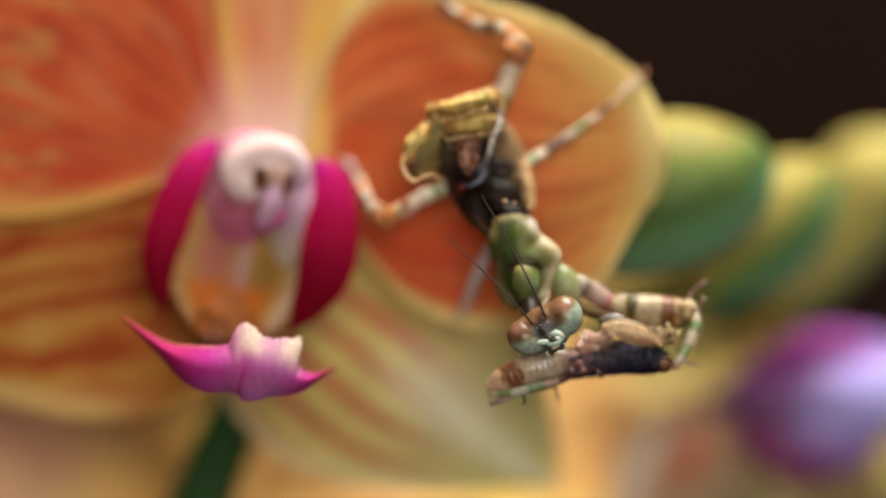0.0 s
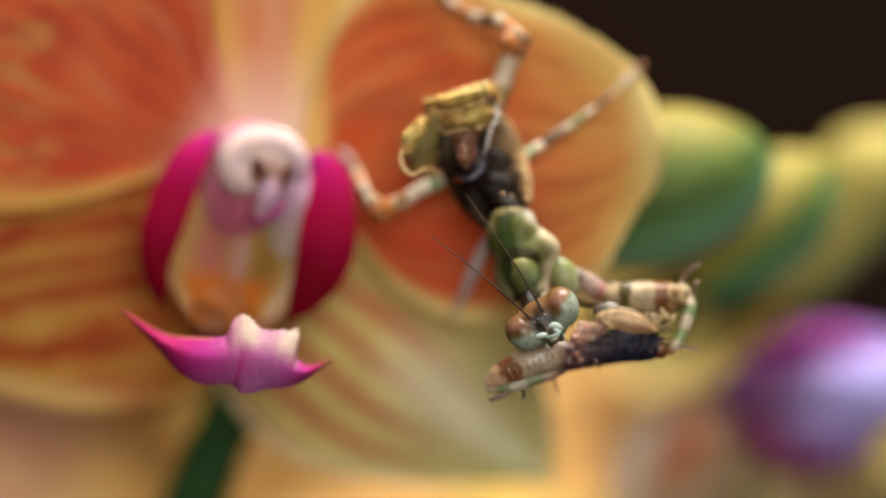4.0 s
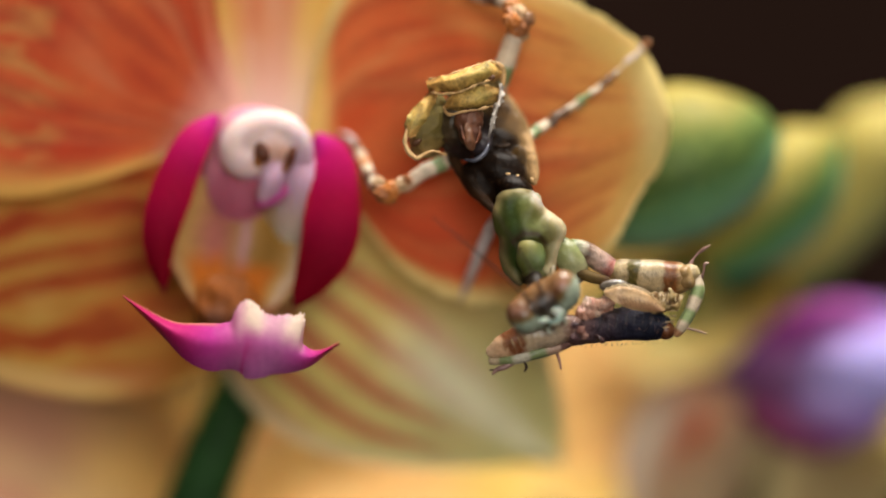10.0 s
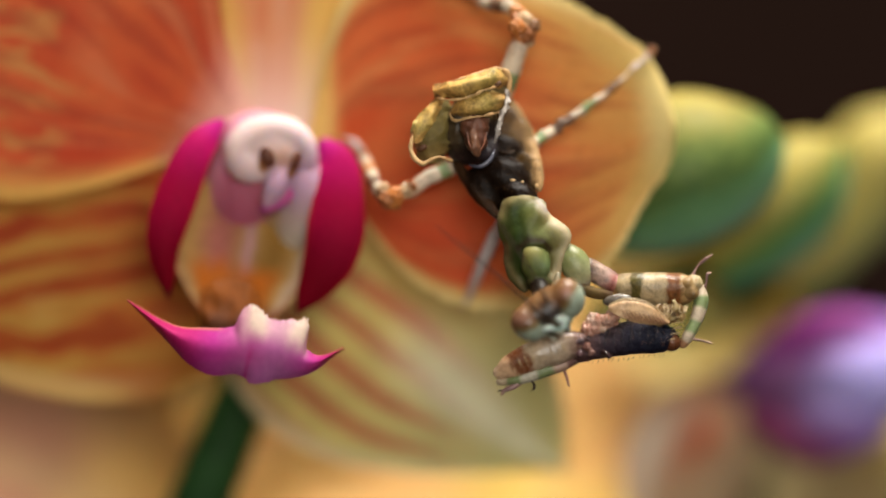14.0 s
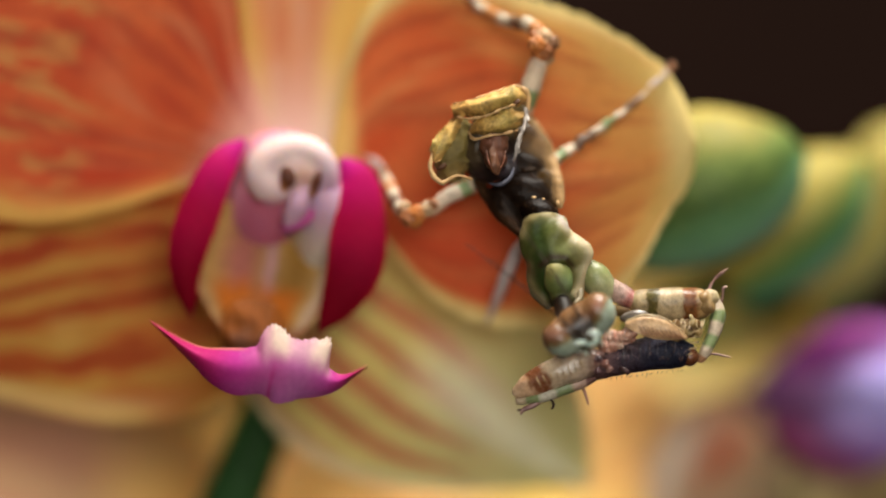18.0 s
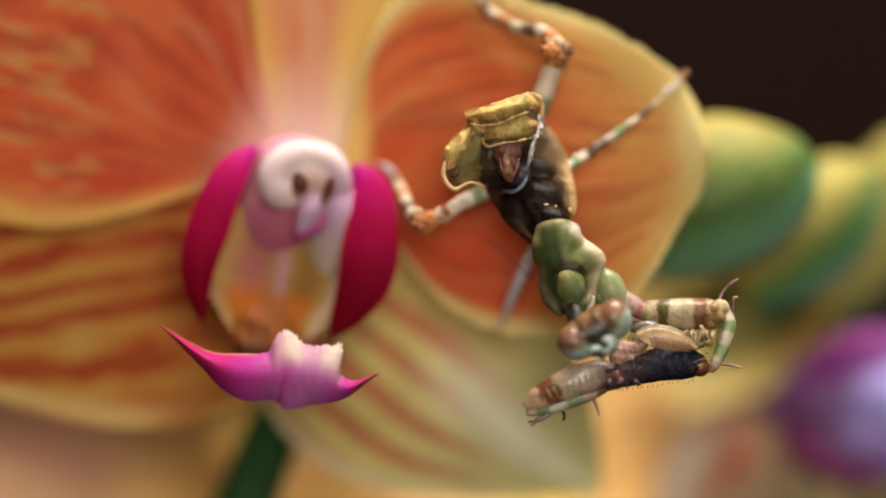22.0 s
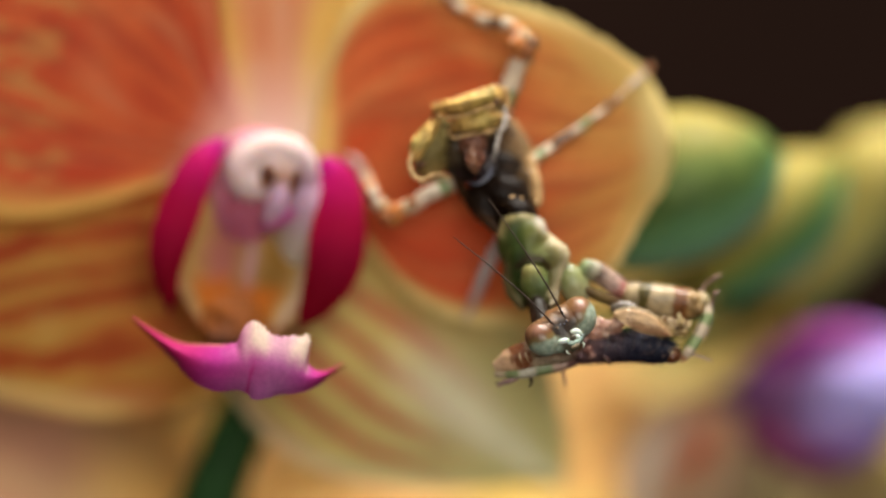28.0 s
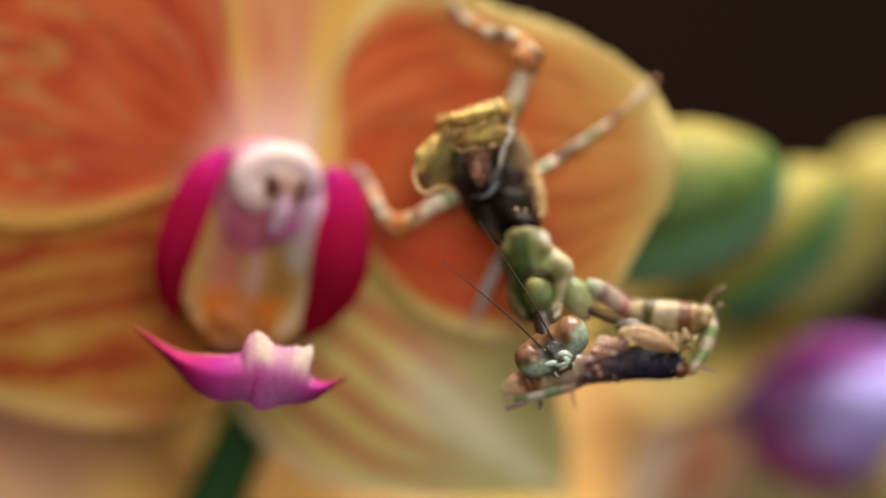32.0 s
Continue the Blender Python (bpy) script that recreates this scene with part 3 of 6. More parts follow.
flower = thing("orchid_flower", board(470, 330, 16), "open orange orchid flower with red veins, yellow margins and magenta lip", "flower", "orchid flowers")
part("pedicel", tube([board(470, 330, 16), board(490, 400, 21), board(510, 470, 27)], [1.6, 1.2, 1.2], 12, 12), STEM, flower)
part("dorsal_sepal", blade([(468, 300, 16), (470, 60, 15.5), (475, -180, 15), (480, -420, 16)], [(0, 70), (0.25, 115), (0.5, 175), (0.75, 165), (0.93, 80), (1, 0)], [(0, 70), (0.25, 110), (0.5, 170), (0.75, 160), (0.93, 80), (1, 0)], 1.0, 0.4, 0.5, seed=1), DORSAL, flower, "pale orange sepal with yellow margins")
part("petal", painted(blade([(540, 300, 14), (760, 272, 11.5), (980, 236, 9.5), (1182, 210, 8.5)], [(0, 60), (0.06, 190), (0.14, 300), (0.25, 362), (0.4, 362), (0.6, 290), (0.75, 232), (0.88, 168), (0.96, 108), (0.99, 50), (1, 0)],
                    [(0, 30), (0.1, 75), (0.2, 185), (0.3, 248), (0.46, 288), (0.63, 276), (0.78, 216), (0.9, 118), (0.97, 66), (0.99, 34), (1, 0)], 0.9, 0.9, 0.15, 120, 110, seed=2, fray=0.05), right_petal_paint), TISSUE, flower, "orange petal with a wavy yellow margin")
part("petal", painted(blade([(410, 245, 14), (150, 137, 12.5), (-90, 38, 11.5), (-330, -60, 11)], [(0, 30), (0.1, 72), (0.2, 148), (0.35, 236), (0.5, 275), (0.7, 258), (0.9, 150), (1, 0)],
                    [(0, 60), (0.05, 110), (0.1, 172), (0.2, 330), (0.35, 385), (0.5, 380), (0.7, 300), (0.9, 170), (1, 0)], 0.2, 0.6, 0.15, 130, 120, seed=3), left_petal_paint), TISSUE, flower, "orange petal mottled with red veins")
part("lateral_sepal", painted(blade([(420, 430, 20), (180, 452, 19), (-60, 470, 19), (-300, 505, 20)], [(0, 165), (0.1, 208), (0.25, 250), (0.4, 250), (0.6, 215), (0.8, 150), (1, 0)],
                            [(0, 100), (0.2, 160), (0.5, 190), (0.8, 120), (1, 0)], 0.8, 0.5, 0.15, 130, 120, seed=4), striped_sepal_paint), TISSUE, flower, "yellow sepal with red-brown stripes")


def pale_sepal_paint(s, w):
    """Olive green, a whitish keel towards the tip, dull red stripes on the lower half that die out."""
    w = 2 * w - 1
    c = toward(np.array((0.54, 0.41, 0.13)), (0.52, 0.47, 0.19), ease(0.3, 0.7, s))
    wave = 0.25 * noise.noise(Vector((s * 5, w * 3, 2)))
    stripe = ease(-0.3, 0.7, math.sin(w * 20.0 + s * 4.0 + 3.0 * wave + 0.6))
    c = toward(c, (0.40, 0.11, 0.055), 0.9 * stripe * (1 - ease(0.50, 0.85, s + 0.3 * max(0.0, w))) * ease(0.02, 0.12, s) * (1 - ease(0.3, 0.7, w)))
    keel = math.exp(-((w - 0.22 + 0.3 * s) / 0.26) ** 2) * ease(0.28, 0.62, s)
    c = toward(c, (0.78, 0.75, 0.53), 0.75 * keel)
    return toward(c, (0.70, 0.64, 0.36), 0.7 * ease(0.84, 0.97, abs(w)))


part("lateral_sepal", painted(blade([(480, 470, 20), (650, 590, 21.5), (830, 716, 23.5), (992, 828, 26)], [(0, 150), (0.2, 210), (0.4, 250), (0.6, 220), (0.8, 138), (0.93, 62), (1, 0)],
                                    [(0, 190), (0.2, 230), (0.4, 225), (0.6, 165), (0.8, 80), (0.93, 22), (1, 0)], 0.8, 0.5, 0.15, 90, 90, seed=5), pale_sepal_paint), skin("pale_sepal_flesh", 0.6, 0.06, 400, 0.15, 0.1, 0.2, 0.0), flower, "pale green sepal with dull red stripes")

# column with its white cap
WAX = skin("waxy_petal_flesh", 0.6, 0.15, 400, 0.12, 0.6, 0.10, 0.0)
POLLEN = skin("brown_pollen", 0.45, 0.3, 700, 0.3, 0.0, 0.4, 0.2)
K_WHITE, K_BLUSH, K_ROSE, K_DUSK, K_CREAM, K_LILAC, K_TAWNY, K_PIT = (0.66, 0.50, 0.49), (0.54, 0.23, 0.31), (0.36, 0.09, 0.14), (0.30, 0.10, 0.09), (0.44, 0.38, 0.27), (0.42, 0.26, 0.36), (0.42, 0.18, 0.07), (0.09, 0.022, 0.008)
column = part("column", organic([
    ball(mm(455, 250, 11.0), (3.0, 1.6, 2.2), K_BLUSH, 12),
    cord([mm(462, 262, 18), mm(452, 292, 13.5), mm(430, 330, 13), mm(418, 368, 14.5), mm(410, 398, 17.0)], [1.8, 2.2, 2.2, 2.0, 1.1], [K_BLUSH, K_ROSE, K_ROSE, K_DUSK]),
    ball(mm(402, 292, 11.5), (1.3, 1.0, 2.6), K_BLUSH, 14), ball(mm(386, 316, 12.4), (1.0, 0.9, 2.2), K_ROSE, 14),
    cord([mm(528, 300, 8.8), mm(530, 345, 9.2), mm(520, 390, 10.4), mm(508, 430, 12)], [1.0, 1.1, 1.0, 0.8], [K_LILAC, (0.44, 0.35, 0.30), K_CREAM]),
    ball(mm(492, 372, 10.6), (1.0, 0.8, 1.2), (0.30, 0.20, 0.08), 20)], 0.15, 0.8, 0.6), WAX, flower, "rose pink column with a white waxy cap")
part("cap", organic([
    cord([mm(448, 298, 7.8), mm(424, 290, 7.2), mm(414, 266, 7.2), mm(430, 238, 7.2), mm(466, 224, 7.2), mm(504, 230, 7.2), mm(526, 254, 7.4), mm(532, 290, 7.8), mm(530, 318, 8.4)], [0.6, 0.85, 0.95, 0.95, 0.85, 0.8, 0.7, 0.6, 0.4], [K_WHITE, K_WHITE, K_WHITE, K_WHITE, K_WHITE, K_WHITE, (0.56, 0.42, 0.48), K_LILAC, K_LILAC]),
    ball(mm(470, 254, 7.8), (2.5, 1.3, 2.0), K_WHITE), ball(mm(428, 280, 7.2), (1.0, 0.9, 0.8), K_WHITE),
    ball(mm(482, 268, 6.9), (1.25, 0.8, 0.95), K_TAWNY),
    cord([mm(489, 258, 7.6), mm(486, 292, 7.0), mm(478, 324, 6.4), mm(462, 352, 6.6)], [0.42, 0.55, 0.62, 0.3], [(0.46, 0.23, 0.16), K_LILAC, K_LILAC, (0.50, 0.33, 0.42)]),
    ball(mm(472, 247, 6.6), (0.22, 0.2, 0.18), (0.60, 0.46, 0.36))], 0.12, 0.35, 0.4), WAX, column, "white waxy cap with a tawny hollow and lilac beak")
part("pollen_pit", organic([ball(mm(462, 270, 5.8), (0.58, 0.5, 0.8), K_PIT, -16), ball(mm(452, 284, 6.2), (0.4, 0.35, 0.6), (0.40, 0.17, 0.06), -20)], 0.08, 0.3, 0.3), POLLEN, column, "brown pit")
part("pollen_pit", organic([ball(mm(512, 280, 6.0), (0.34, 0.5, 0.78), K_PIT, 18), ball(mm(503, 300, 6.0), (0.25, 0.3, 0.4), (0.34, 0.14, 0.06), 30)], 0.08, 0.3, 0.3), POLLEN, column, "brown pit")
part("rostellum", organic([cord([mm(452, 364, 7.4), mm(474, 358, 6.8), mm(496, 342, 6.8), mm(510, 328, 7.4)], [0.15, 0.26, 0.28, 0.18], (0.42, 0.08, 0.25))], 0.1, 0.3, 0.3), WAX, column, "magenta ridge under the beak")

# lip: two side lobes, throat, callus and the pointed middle lobe
LOBE = tissue("magenta_side_lobe", 0.6, 0.35)


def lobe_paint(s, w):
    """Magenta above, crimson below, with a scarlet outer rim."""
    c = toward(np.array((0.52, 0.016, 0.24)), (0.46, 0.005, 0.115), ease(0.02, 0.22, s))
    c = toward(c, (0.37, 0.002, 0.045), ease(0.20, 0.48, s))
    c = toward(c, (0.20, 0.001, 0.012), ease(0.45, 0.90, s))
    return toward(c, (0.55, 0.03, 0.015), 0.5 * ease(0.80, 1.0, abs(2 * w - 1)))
def throat_paint(s, w):
    """Upright streaks of gold, rose and cream that run down into the orange-brown callus."""
    w = 1 - 2 * w + 0.06 * noise.noise(Vector((s * 6, w * 4, 1)))
    c = np.array((0.28, 0.16, 0.045))
    for at, wide, tone in ((0.86, 0.20, (0.30, 0.17, 0.05)), (0.34, 0.28, (0.27, 0.085, 0.07)), (-0.08, 0.10, (0.36, 0.19, 0.19)), (-0.42, 0.20, (0.20, 0.10, 0.02)), (-0.86, 0.14, (0.42, 0.32, 0.24))):
        c = toward(c, tone, 0.95 * math.exp(-((w - at) / wide) ** 2))
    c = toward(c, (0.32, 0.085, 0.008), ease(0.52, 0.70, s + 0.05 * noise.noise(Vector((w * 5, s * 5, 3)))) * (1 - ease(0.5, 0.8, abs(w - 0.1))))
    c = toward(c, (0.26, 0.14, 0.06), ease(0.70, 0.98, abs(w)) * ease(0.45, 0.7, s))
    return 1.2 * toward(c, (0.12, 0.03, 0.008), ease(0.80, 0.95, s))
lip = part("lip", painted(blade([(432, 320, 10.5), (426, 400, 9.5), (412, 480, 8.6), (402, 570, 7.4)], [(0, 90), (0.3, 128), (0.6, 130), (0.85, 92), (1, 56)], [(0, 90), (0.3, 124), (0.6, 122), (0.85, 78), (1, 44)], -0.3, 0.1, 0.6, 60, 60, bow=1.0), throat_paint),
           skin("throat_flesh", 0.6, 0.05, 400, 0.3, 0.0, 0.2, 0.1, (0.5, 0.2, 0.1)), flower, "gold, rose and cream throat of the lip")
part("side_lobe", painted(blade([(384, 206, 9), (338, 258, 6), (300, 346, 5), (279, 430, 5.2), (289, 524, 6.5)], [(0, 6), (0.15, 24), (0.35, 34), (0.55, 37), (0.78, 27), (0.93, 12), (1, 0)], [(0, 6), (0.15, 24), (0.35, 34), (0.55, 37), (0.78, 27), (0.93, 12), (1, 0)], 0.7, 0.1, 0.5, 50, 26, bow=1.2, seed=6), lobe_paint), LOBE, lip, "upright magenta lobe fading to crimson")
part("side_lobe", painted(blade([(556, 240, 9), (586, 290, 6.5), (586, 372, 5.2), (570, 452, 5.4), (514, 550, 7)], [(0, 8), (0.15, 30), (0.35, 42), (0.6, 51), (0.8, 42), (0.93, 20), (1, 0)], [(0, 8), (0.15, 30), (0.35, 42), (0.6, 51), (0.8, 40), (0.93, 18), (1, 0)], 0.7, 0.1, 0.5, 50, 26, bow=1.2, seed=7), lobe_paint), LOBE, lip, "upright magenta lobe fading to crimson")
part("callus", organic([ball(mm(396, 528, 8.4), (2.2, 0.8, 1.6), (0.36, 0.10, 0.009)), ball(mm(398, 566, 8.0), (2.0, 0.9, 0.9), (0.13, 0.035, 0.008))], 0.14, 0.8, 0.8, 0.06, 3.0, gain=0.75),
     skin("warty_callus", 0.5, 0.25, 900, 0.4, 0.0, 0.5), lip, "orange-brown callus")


def lip_paint(s, w):
    """Crimson at the left point, magenta to pink and lilac in the middle, ivory teeth, a crimson right point, cream upper edge."""
    c = np.array((0.50, 0.022, 0.12))
    for at, tone in ((0.16, (0.52, 0.025, 0.18)), (0.30, (0.56, 0.05, 0.34)), (0.44, (0.58, 0.11, 0.37)), (0.62, (0.52, 0.14, 0.39)), (0.80, (0.56, 0.07, 0.37)), (0.90, (0.52, 0.02, 0.20)), (0.98, (0.36, 0.02, 0.04))):
        c = toward(c, tone, ease(at - 0.13, at + 0.05, s))
    c = toward(c, (0.52, 0.18, 0.45), 0.7 * ease(0.45, 0.05, w) * ease(0.25, 0.5, s) * (1 - ease(0.7, 0.85, s)))
    n = noise.noise(Vector((s * 22, w * 3, 6)))
    c = toward(c, (0.68, 0.28, 0.52), 0.12 * ease(0.1, 0.5, n) * ease(0.2, 0.4, s) * (1 - ease(0.8, 0.95, s)))
    teeth = min(1.0, math.exp(-((s - 0.535) / 0.06) ** 2) + math.exp(-((s - 0.745) / 0.05) ** 2) + 0.35 * ease(0.5, 0.56, s) * (1 - ease(0.7, 0.78, s)))
    c = toward(c, (0.74, 0.58, 0.48), teeth * ease(0.52, 0.82, w + 0.05 * n))
    crease = math.exp(-((s - 0.47 - 0.10 * max(0.0, w - 0.05)) / 0.014) ** 2) * (1 - ease(0.40, 0.62, w))
    c = toward(c, (0.56, 0.04, 0.26), 0.8 * crease)
    c = toward(c, (0.66, 0.24, 0.14), 0.8 * ease(0.90, 1.0, w) * (1 - ease(0.30, 0.44, s)))
    return 0.9 * toward(c, (0.66, 0.20, 0.16), 0.7 * ease(0.86, 1.0, w) * ease(0.83, 0.9, s))


part("middle_lobe", painted(blade([(215, 525, 0.5), (300, 587, -0.8), (370, 614, -2.2), (430, 611, -2.8), (480, 616, -2.7), (540, 634, -1.8), (599, 608, 1.2)],
                                  [(0, 0), (0.08, 7), (0.167, 18), (0.24, 32), (0.333, 41), (0.41, 42), (0.45, 46), (0.475, 66), (0.535, 77), (0.57, 66), (0.61, 56), (0.69, 62), (0.75, 70), (0.772, 58), (0.79, 32), (0.833, 20), (0.90, 7), (1, 1)],
                                  [(0, 0), (0.08, 7), (0.167, 18), (0.24, 33), (0.333, 43), (0.42, 42), (0.455, 48), (0.50, 58), (0.61, 58), (0.69, 50), (0.76, 36), (0.833, 18), (0.90, 8), (1, 1)], 1.2, 0.2, 0.5, 220, 50, bow=1.0, seed=8, fray=0.16, fray_freq=0.3, fray_over=48.0, fold=0.22, fold_at=0.47), lip_paint),
     tissue("pink_lip_flesh", 0.5, 0.35), lip, "pointed pink middle lobe with two frayed white teeth")
# flower behind, lower on the right side of the spike
far = thing("orchid_flower", board(1420, 560, 50), "blurred golden orchid flower with a violet lip, behind", "flower", "orchid flowers")
part("pedicel", tube([board(1440, 620, 46), board(1440, 480, 46), board(1450, 350, 42)], [1.8, 1.4, 1.3], 12, 12), STEM, far)
V_LAV, V_MAG, V_MAUVE, V_WINE, V_VIOLET = (0.40, 0.36, 0.76), (0.24, 0.03, 0.20), (0.13, 0.05, 0.13), (0.17, 0.02, 0.07), (0.24, 0.12, 0.40)
part("lip", organic([
    ball(mm(1560, 650, 34), (4.2, 2.2, 2.7), V_LAV, -8), ball(mm(1480, 652, 35), (2.8, 2.0, 2.5), (0.30, 0.24, 0.50), -5), ball(mm(1405, 662, 36), (2.2, 1.7, 2.0), V_MAUVE, -10), ball(mm(1480, 720, 35), (3.4, 1.9, 1.8), (0.28, 0.20, 0.46), -5),
    cord([mm(1268, 668, 37), mm(1322, 662, 36.5), mm(1370, 660, 36)], [0.3, 0.9, 1.5], V_MAUVE),
    cord([mm(1310, 645, 36), mm(1362, 606, 36), mm(1425, 572, 35), mm(1500, 562, 35), mm(1600, 580, 35)], [0.4, 0.8, 1.0, 1.0, 0.9], [V_MAUVE, V_MAG, V_MAG, V_MAG, V_VIOLET]),
    cord([mm(1320, 720, 36), mm(1385, 758, 36), mm(1450, 770, 36), mm(1540, 744, 35)], [0.6, 1.2, 1.2, 0.8], [V_WINE, V_WINE, V_WINE, V_VIOLET])], 0.22, 0.8, 1.8, gain=1.0), skin("violet_lip", 0.55, 0.15, 300, 0.1, 0.15, 0.1, 0.0), far, "violet and lavender lip with a magenta edge")
part("petal", blade([(1220, 620, 62), (1120, 640, 63), (990, 680, 64), (800, 740, 66)], [(0, 60), (0.2, 190), (0.55, 260), (0.85, 190), (1, 0)], [(0, 40), (0.2, 120), (0.55, 210), (0.85, 150), (1, 0)], -2, 1.5, 0.6, seed=11, tilt=-9), FAR_GOLD, far, "golden orange petal")


def rosy_paint(s, w):
    """Tan and rose with a red-brown heart and a whitish outer stripe."""
    w = 2 * w - 1
    c = toward(np.array((0.40, 0.28, 0.16)), (0.50, 0.26, 0.14), ease(0.0, -0.6, w))
    c = toward(c, (0.36, 0.07, 0.022), math.exp(-((s - 0.50) / 0.22) ** 2 - ((w + 0.10) / 0.36) ** 2))
    return 0.75 * toward(c, (0.66, 0.58, 0.44), 0.9 * ease(0.40, 0.65, s) * math.exp(-((w + 0.62) / 0.22) ** 2))


part("lateral_sepal", painted(blade([(1360, 690, 40), (1270, 740, 39), (1200, 810, 39), (1130, 960, 39)], [(0, 50), (0.3, 100), (0.6, 120), (0.85, 100), (1, 0)], [(0, 40), (0.3, 95), (0.6, 120), (0.85, 80), (1, 0)], -1.5, 0.6, 0.6, 50, 40, seed=12, tilt=-2), rosy_paint), skin("rosy_sepal_flesh", 0.5, 0.25, 300, 0.1, 0.2, 0.15, 0.0), far, "whitish sepal flushed with red")
part("lateral_sepal", blade([(1400, 740, 58), (1470, 840, 58), (1540, 980, 60)], [(0, 60), (0.4, 130), (0.8, 100), (1, 0)], [(0, 60), (0.4, 140), (0.8, 120), (1, 0)], -2, 1.0, 0.6, seed=13), DULL_TAN, far, "olive tan sepal")
part("petal", blade([(1450, 660, 61), (1600, 680, 61), (1780, 700, 62)], [(0, 40), (0.4, 70), (0.8, 60), (1, 0)], [(0, 40), (0.4, 120), (0.8, 90), (1, 0)], -2, 1.0, 0.6, seed=14), OLIVE_SEPAL, far)
part("dorsal_sepal", blade([(1440, 620, 60), (1320, 580, 60), (1200, 530, 61), (1060, 470, 63)], [(0, 90), (0.4, 130), (0.8, 110), (1, 0)], [(0, 60), (0.4, 120), (0.8, 100), (1, 0)], -2, 1.0, 0.6, seed=15, tilt=-1.0), OLIVE_SEPAL, far, "olive yellow sepal")

# flower below, behind the spike
low = thing("orchid_flower", board(400, 1010, 48), "blurred golden orchid flower with russet petals, below", "flower", "orchid flowers")
part("pedicel", tube([board(400, 1010, 48), board(360, 1000, 38), board(300, 960, 27)], [1.8, 1.4, 1.3], 12, 12), STEM, low)
def low_petal_paint(s, w):
    """Gold at the base, then dull mauve-brown with a faint pale band."""
    c = toward(np.array((0.74, 0.48, 0.16)), (0.40, 0.20, 0.12), ease(0.28, 0.62, s + 0.12 * noise.noise(Vector((s * 4, w * 4, 5)))))
    return toward(c, (0.46, 0.30, 0.15), 0.6 * ease(0.2, 0.6, math.sin(w * 14.0)))


part("petal", painted(blade([(360, 980, 46), (200, 880, 42), (20, 800, 40), (-200, 760, 40)], [(0, 40), (0.3, 170), (0.6, 200), (0.85, 130), (1, 0)], [(0, 40), (0.3, 190), (0.6, 210), (0.85, 130), (1, 0)], -2, 1.0, 0.6, 50, 50, seed=16, tilt=-3), low_petal_paint), TISSUE, low, "russet and gold petal")
part("petal", blade([(420, 1000, 48), (560, 930, 46), (740, 890, 46), (960, 880, 47)], [(0, 40), (0.3, 130), (0.6, 120), (0.85, 80), (1, 0)], [(0, 40), (0.3, 190), (0.6, 210), (0.85, 130), (1, 0)], -2, 1.0, 0.6, seed=17, tilt=5), FAR_GOLD, low, "golden petal")
part("dorsal_sepal", blade([(420, 1000, 54), (440, 860, 54), (450, 720, 55), (450, 560, 56)], [(0, 80), (0.4, 150), (0.8, 110), (1, 0)], [(0, 80), (0.4, 190), (0.8, 150), (1, 0)], -2, 1.0, 0.6, seed=18), FAR_GOLD, low, "golden sepal")
part("lateral_sepal", blade([(410, 1020, 50), (480, 1150, 50), (560, 1300, 52)], [(0, 40), (0.4, 130), (0.8, 90), (1, 0)], [(0, 40), (0.4, 130), (0.8, 90), (1, 0)], -2, 1.0, 0.6, seed=19), FAR_GOLD, low)


# ---- the mantis ----
BROWN_SKIN = flesh("dark_brown_skin", [(0, (0.06, 0.03, 0.015)), (0.3, (0.022, 0.011, 0.006)), (0.5, (0.026, 0.013, 0.007)), (0.7, (0.05, 0.026, 0.011)), (1, (0.07, 0.04, 0.018))], 0.45, 0.15, 0.15, (0.20, 0.12, 0.05), 900, 0.4)
LEAFY = flesh("dry_leaf_skin", [(0, (0.44, 0.23, 0.06)), (0.35, (0.62, 0.39, 0.11)), (0.7, (0.44, 0.32, 0.085)), (1, (0.66, 0.37, 0.115))], 0.42, 0.35, 0.45, (0.24, 0.15, 0.04), 1100, 0.6, wobble=0.25, mottle=0.9)
# olive skin with the inner wall's shade put into its colour
OLIVE = flesh("shaded_olive_leaf_skin", [(0, (0.10, 0.075, 0.02)), (0.3, (0.20, 0.15, 0.04)), (0.6, (0.15, 0.11, 0.03)), (1, (0.30, 0.19, 0.06))], 0.5, 0.3, 0.5, (0.07, 0.045, 0.015), 1100, 0.6, wobble=0.15)
RIM = flesh("cream_rolled_rim", [(0, (0.52, 0.31, 0.13)), (0.5, (0.62, 0.40, 0.18)), (1, (0.52, 0.30, 0.12))], 0.4, 0.4, 0.35, (0.35, 0.18, 0.07), 1400, 0.4)
FRILL = flesh("white_frill", [(0, (0.42, 0.37, 0.32)), (1, (0.46, 0.42, 0.38))], 0.4, 0.5, 0.9, (0.12, 0.10, 0.10), 1800, 0.4)
RUST = flesh("rust_brown_tip", [(0, (0.07, 0.03, 0.02)), (0.5, (0.24, 0.085, 0.045)), (1, (0.32, 0.13, 0.07))], 0.45, 0.4, 0.4, (0.10, 0.03, 0.02), 1500, 0.5)
# dark brown for solid blobs that imitate shaded hollows
CAVITY = flesh("hollow_shade", [(0, (0.10, 0.04, 0.015)), (1, (0.07, 0.028, 0.012))], 0.5, 0.3, 0.3)
BLUISH = flesh("bluish_membrane", [(0, (0.05, 0.05, 0.07)), (1, (0.15, 0.16, 0.21))], 0.2, 0.6, 0.2)
NECK = flesh("brown_neck", [(0, (0.08, 0.04, 0.02)), (1, (0.16, 0.09, 0.04))], 0.35, 0.4, 0.3)


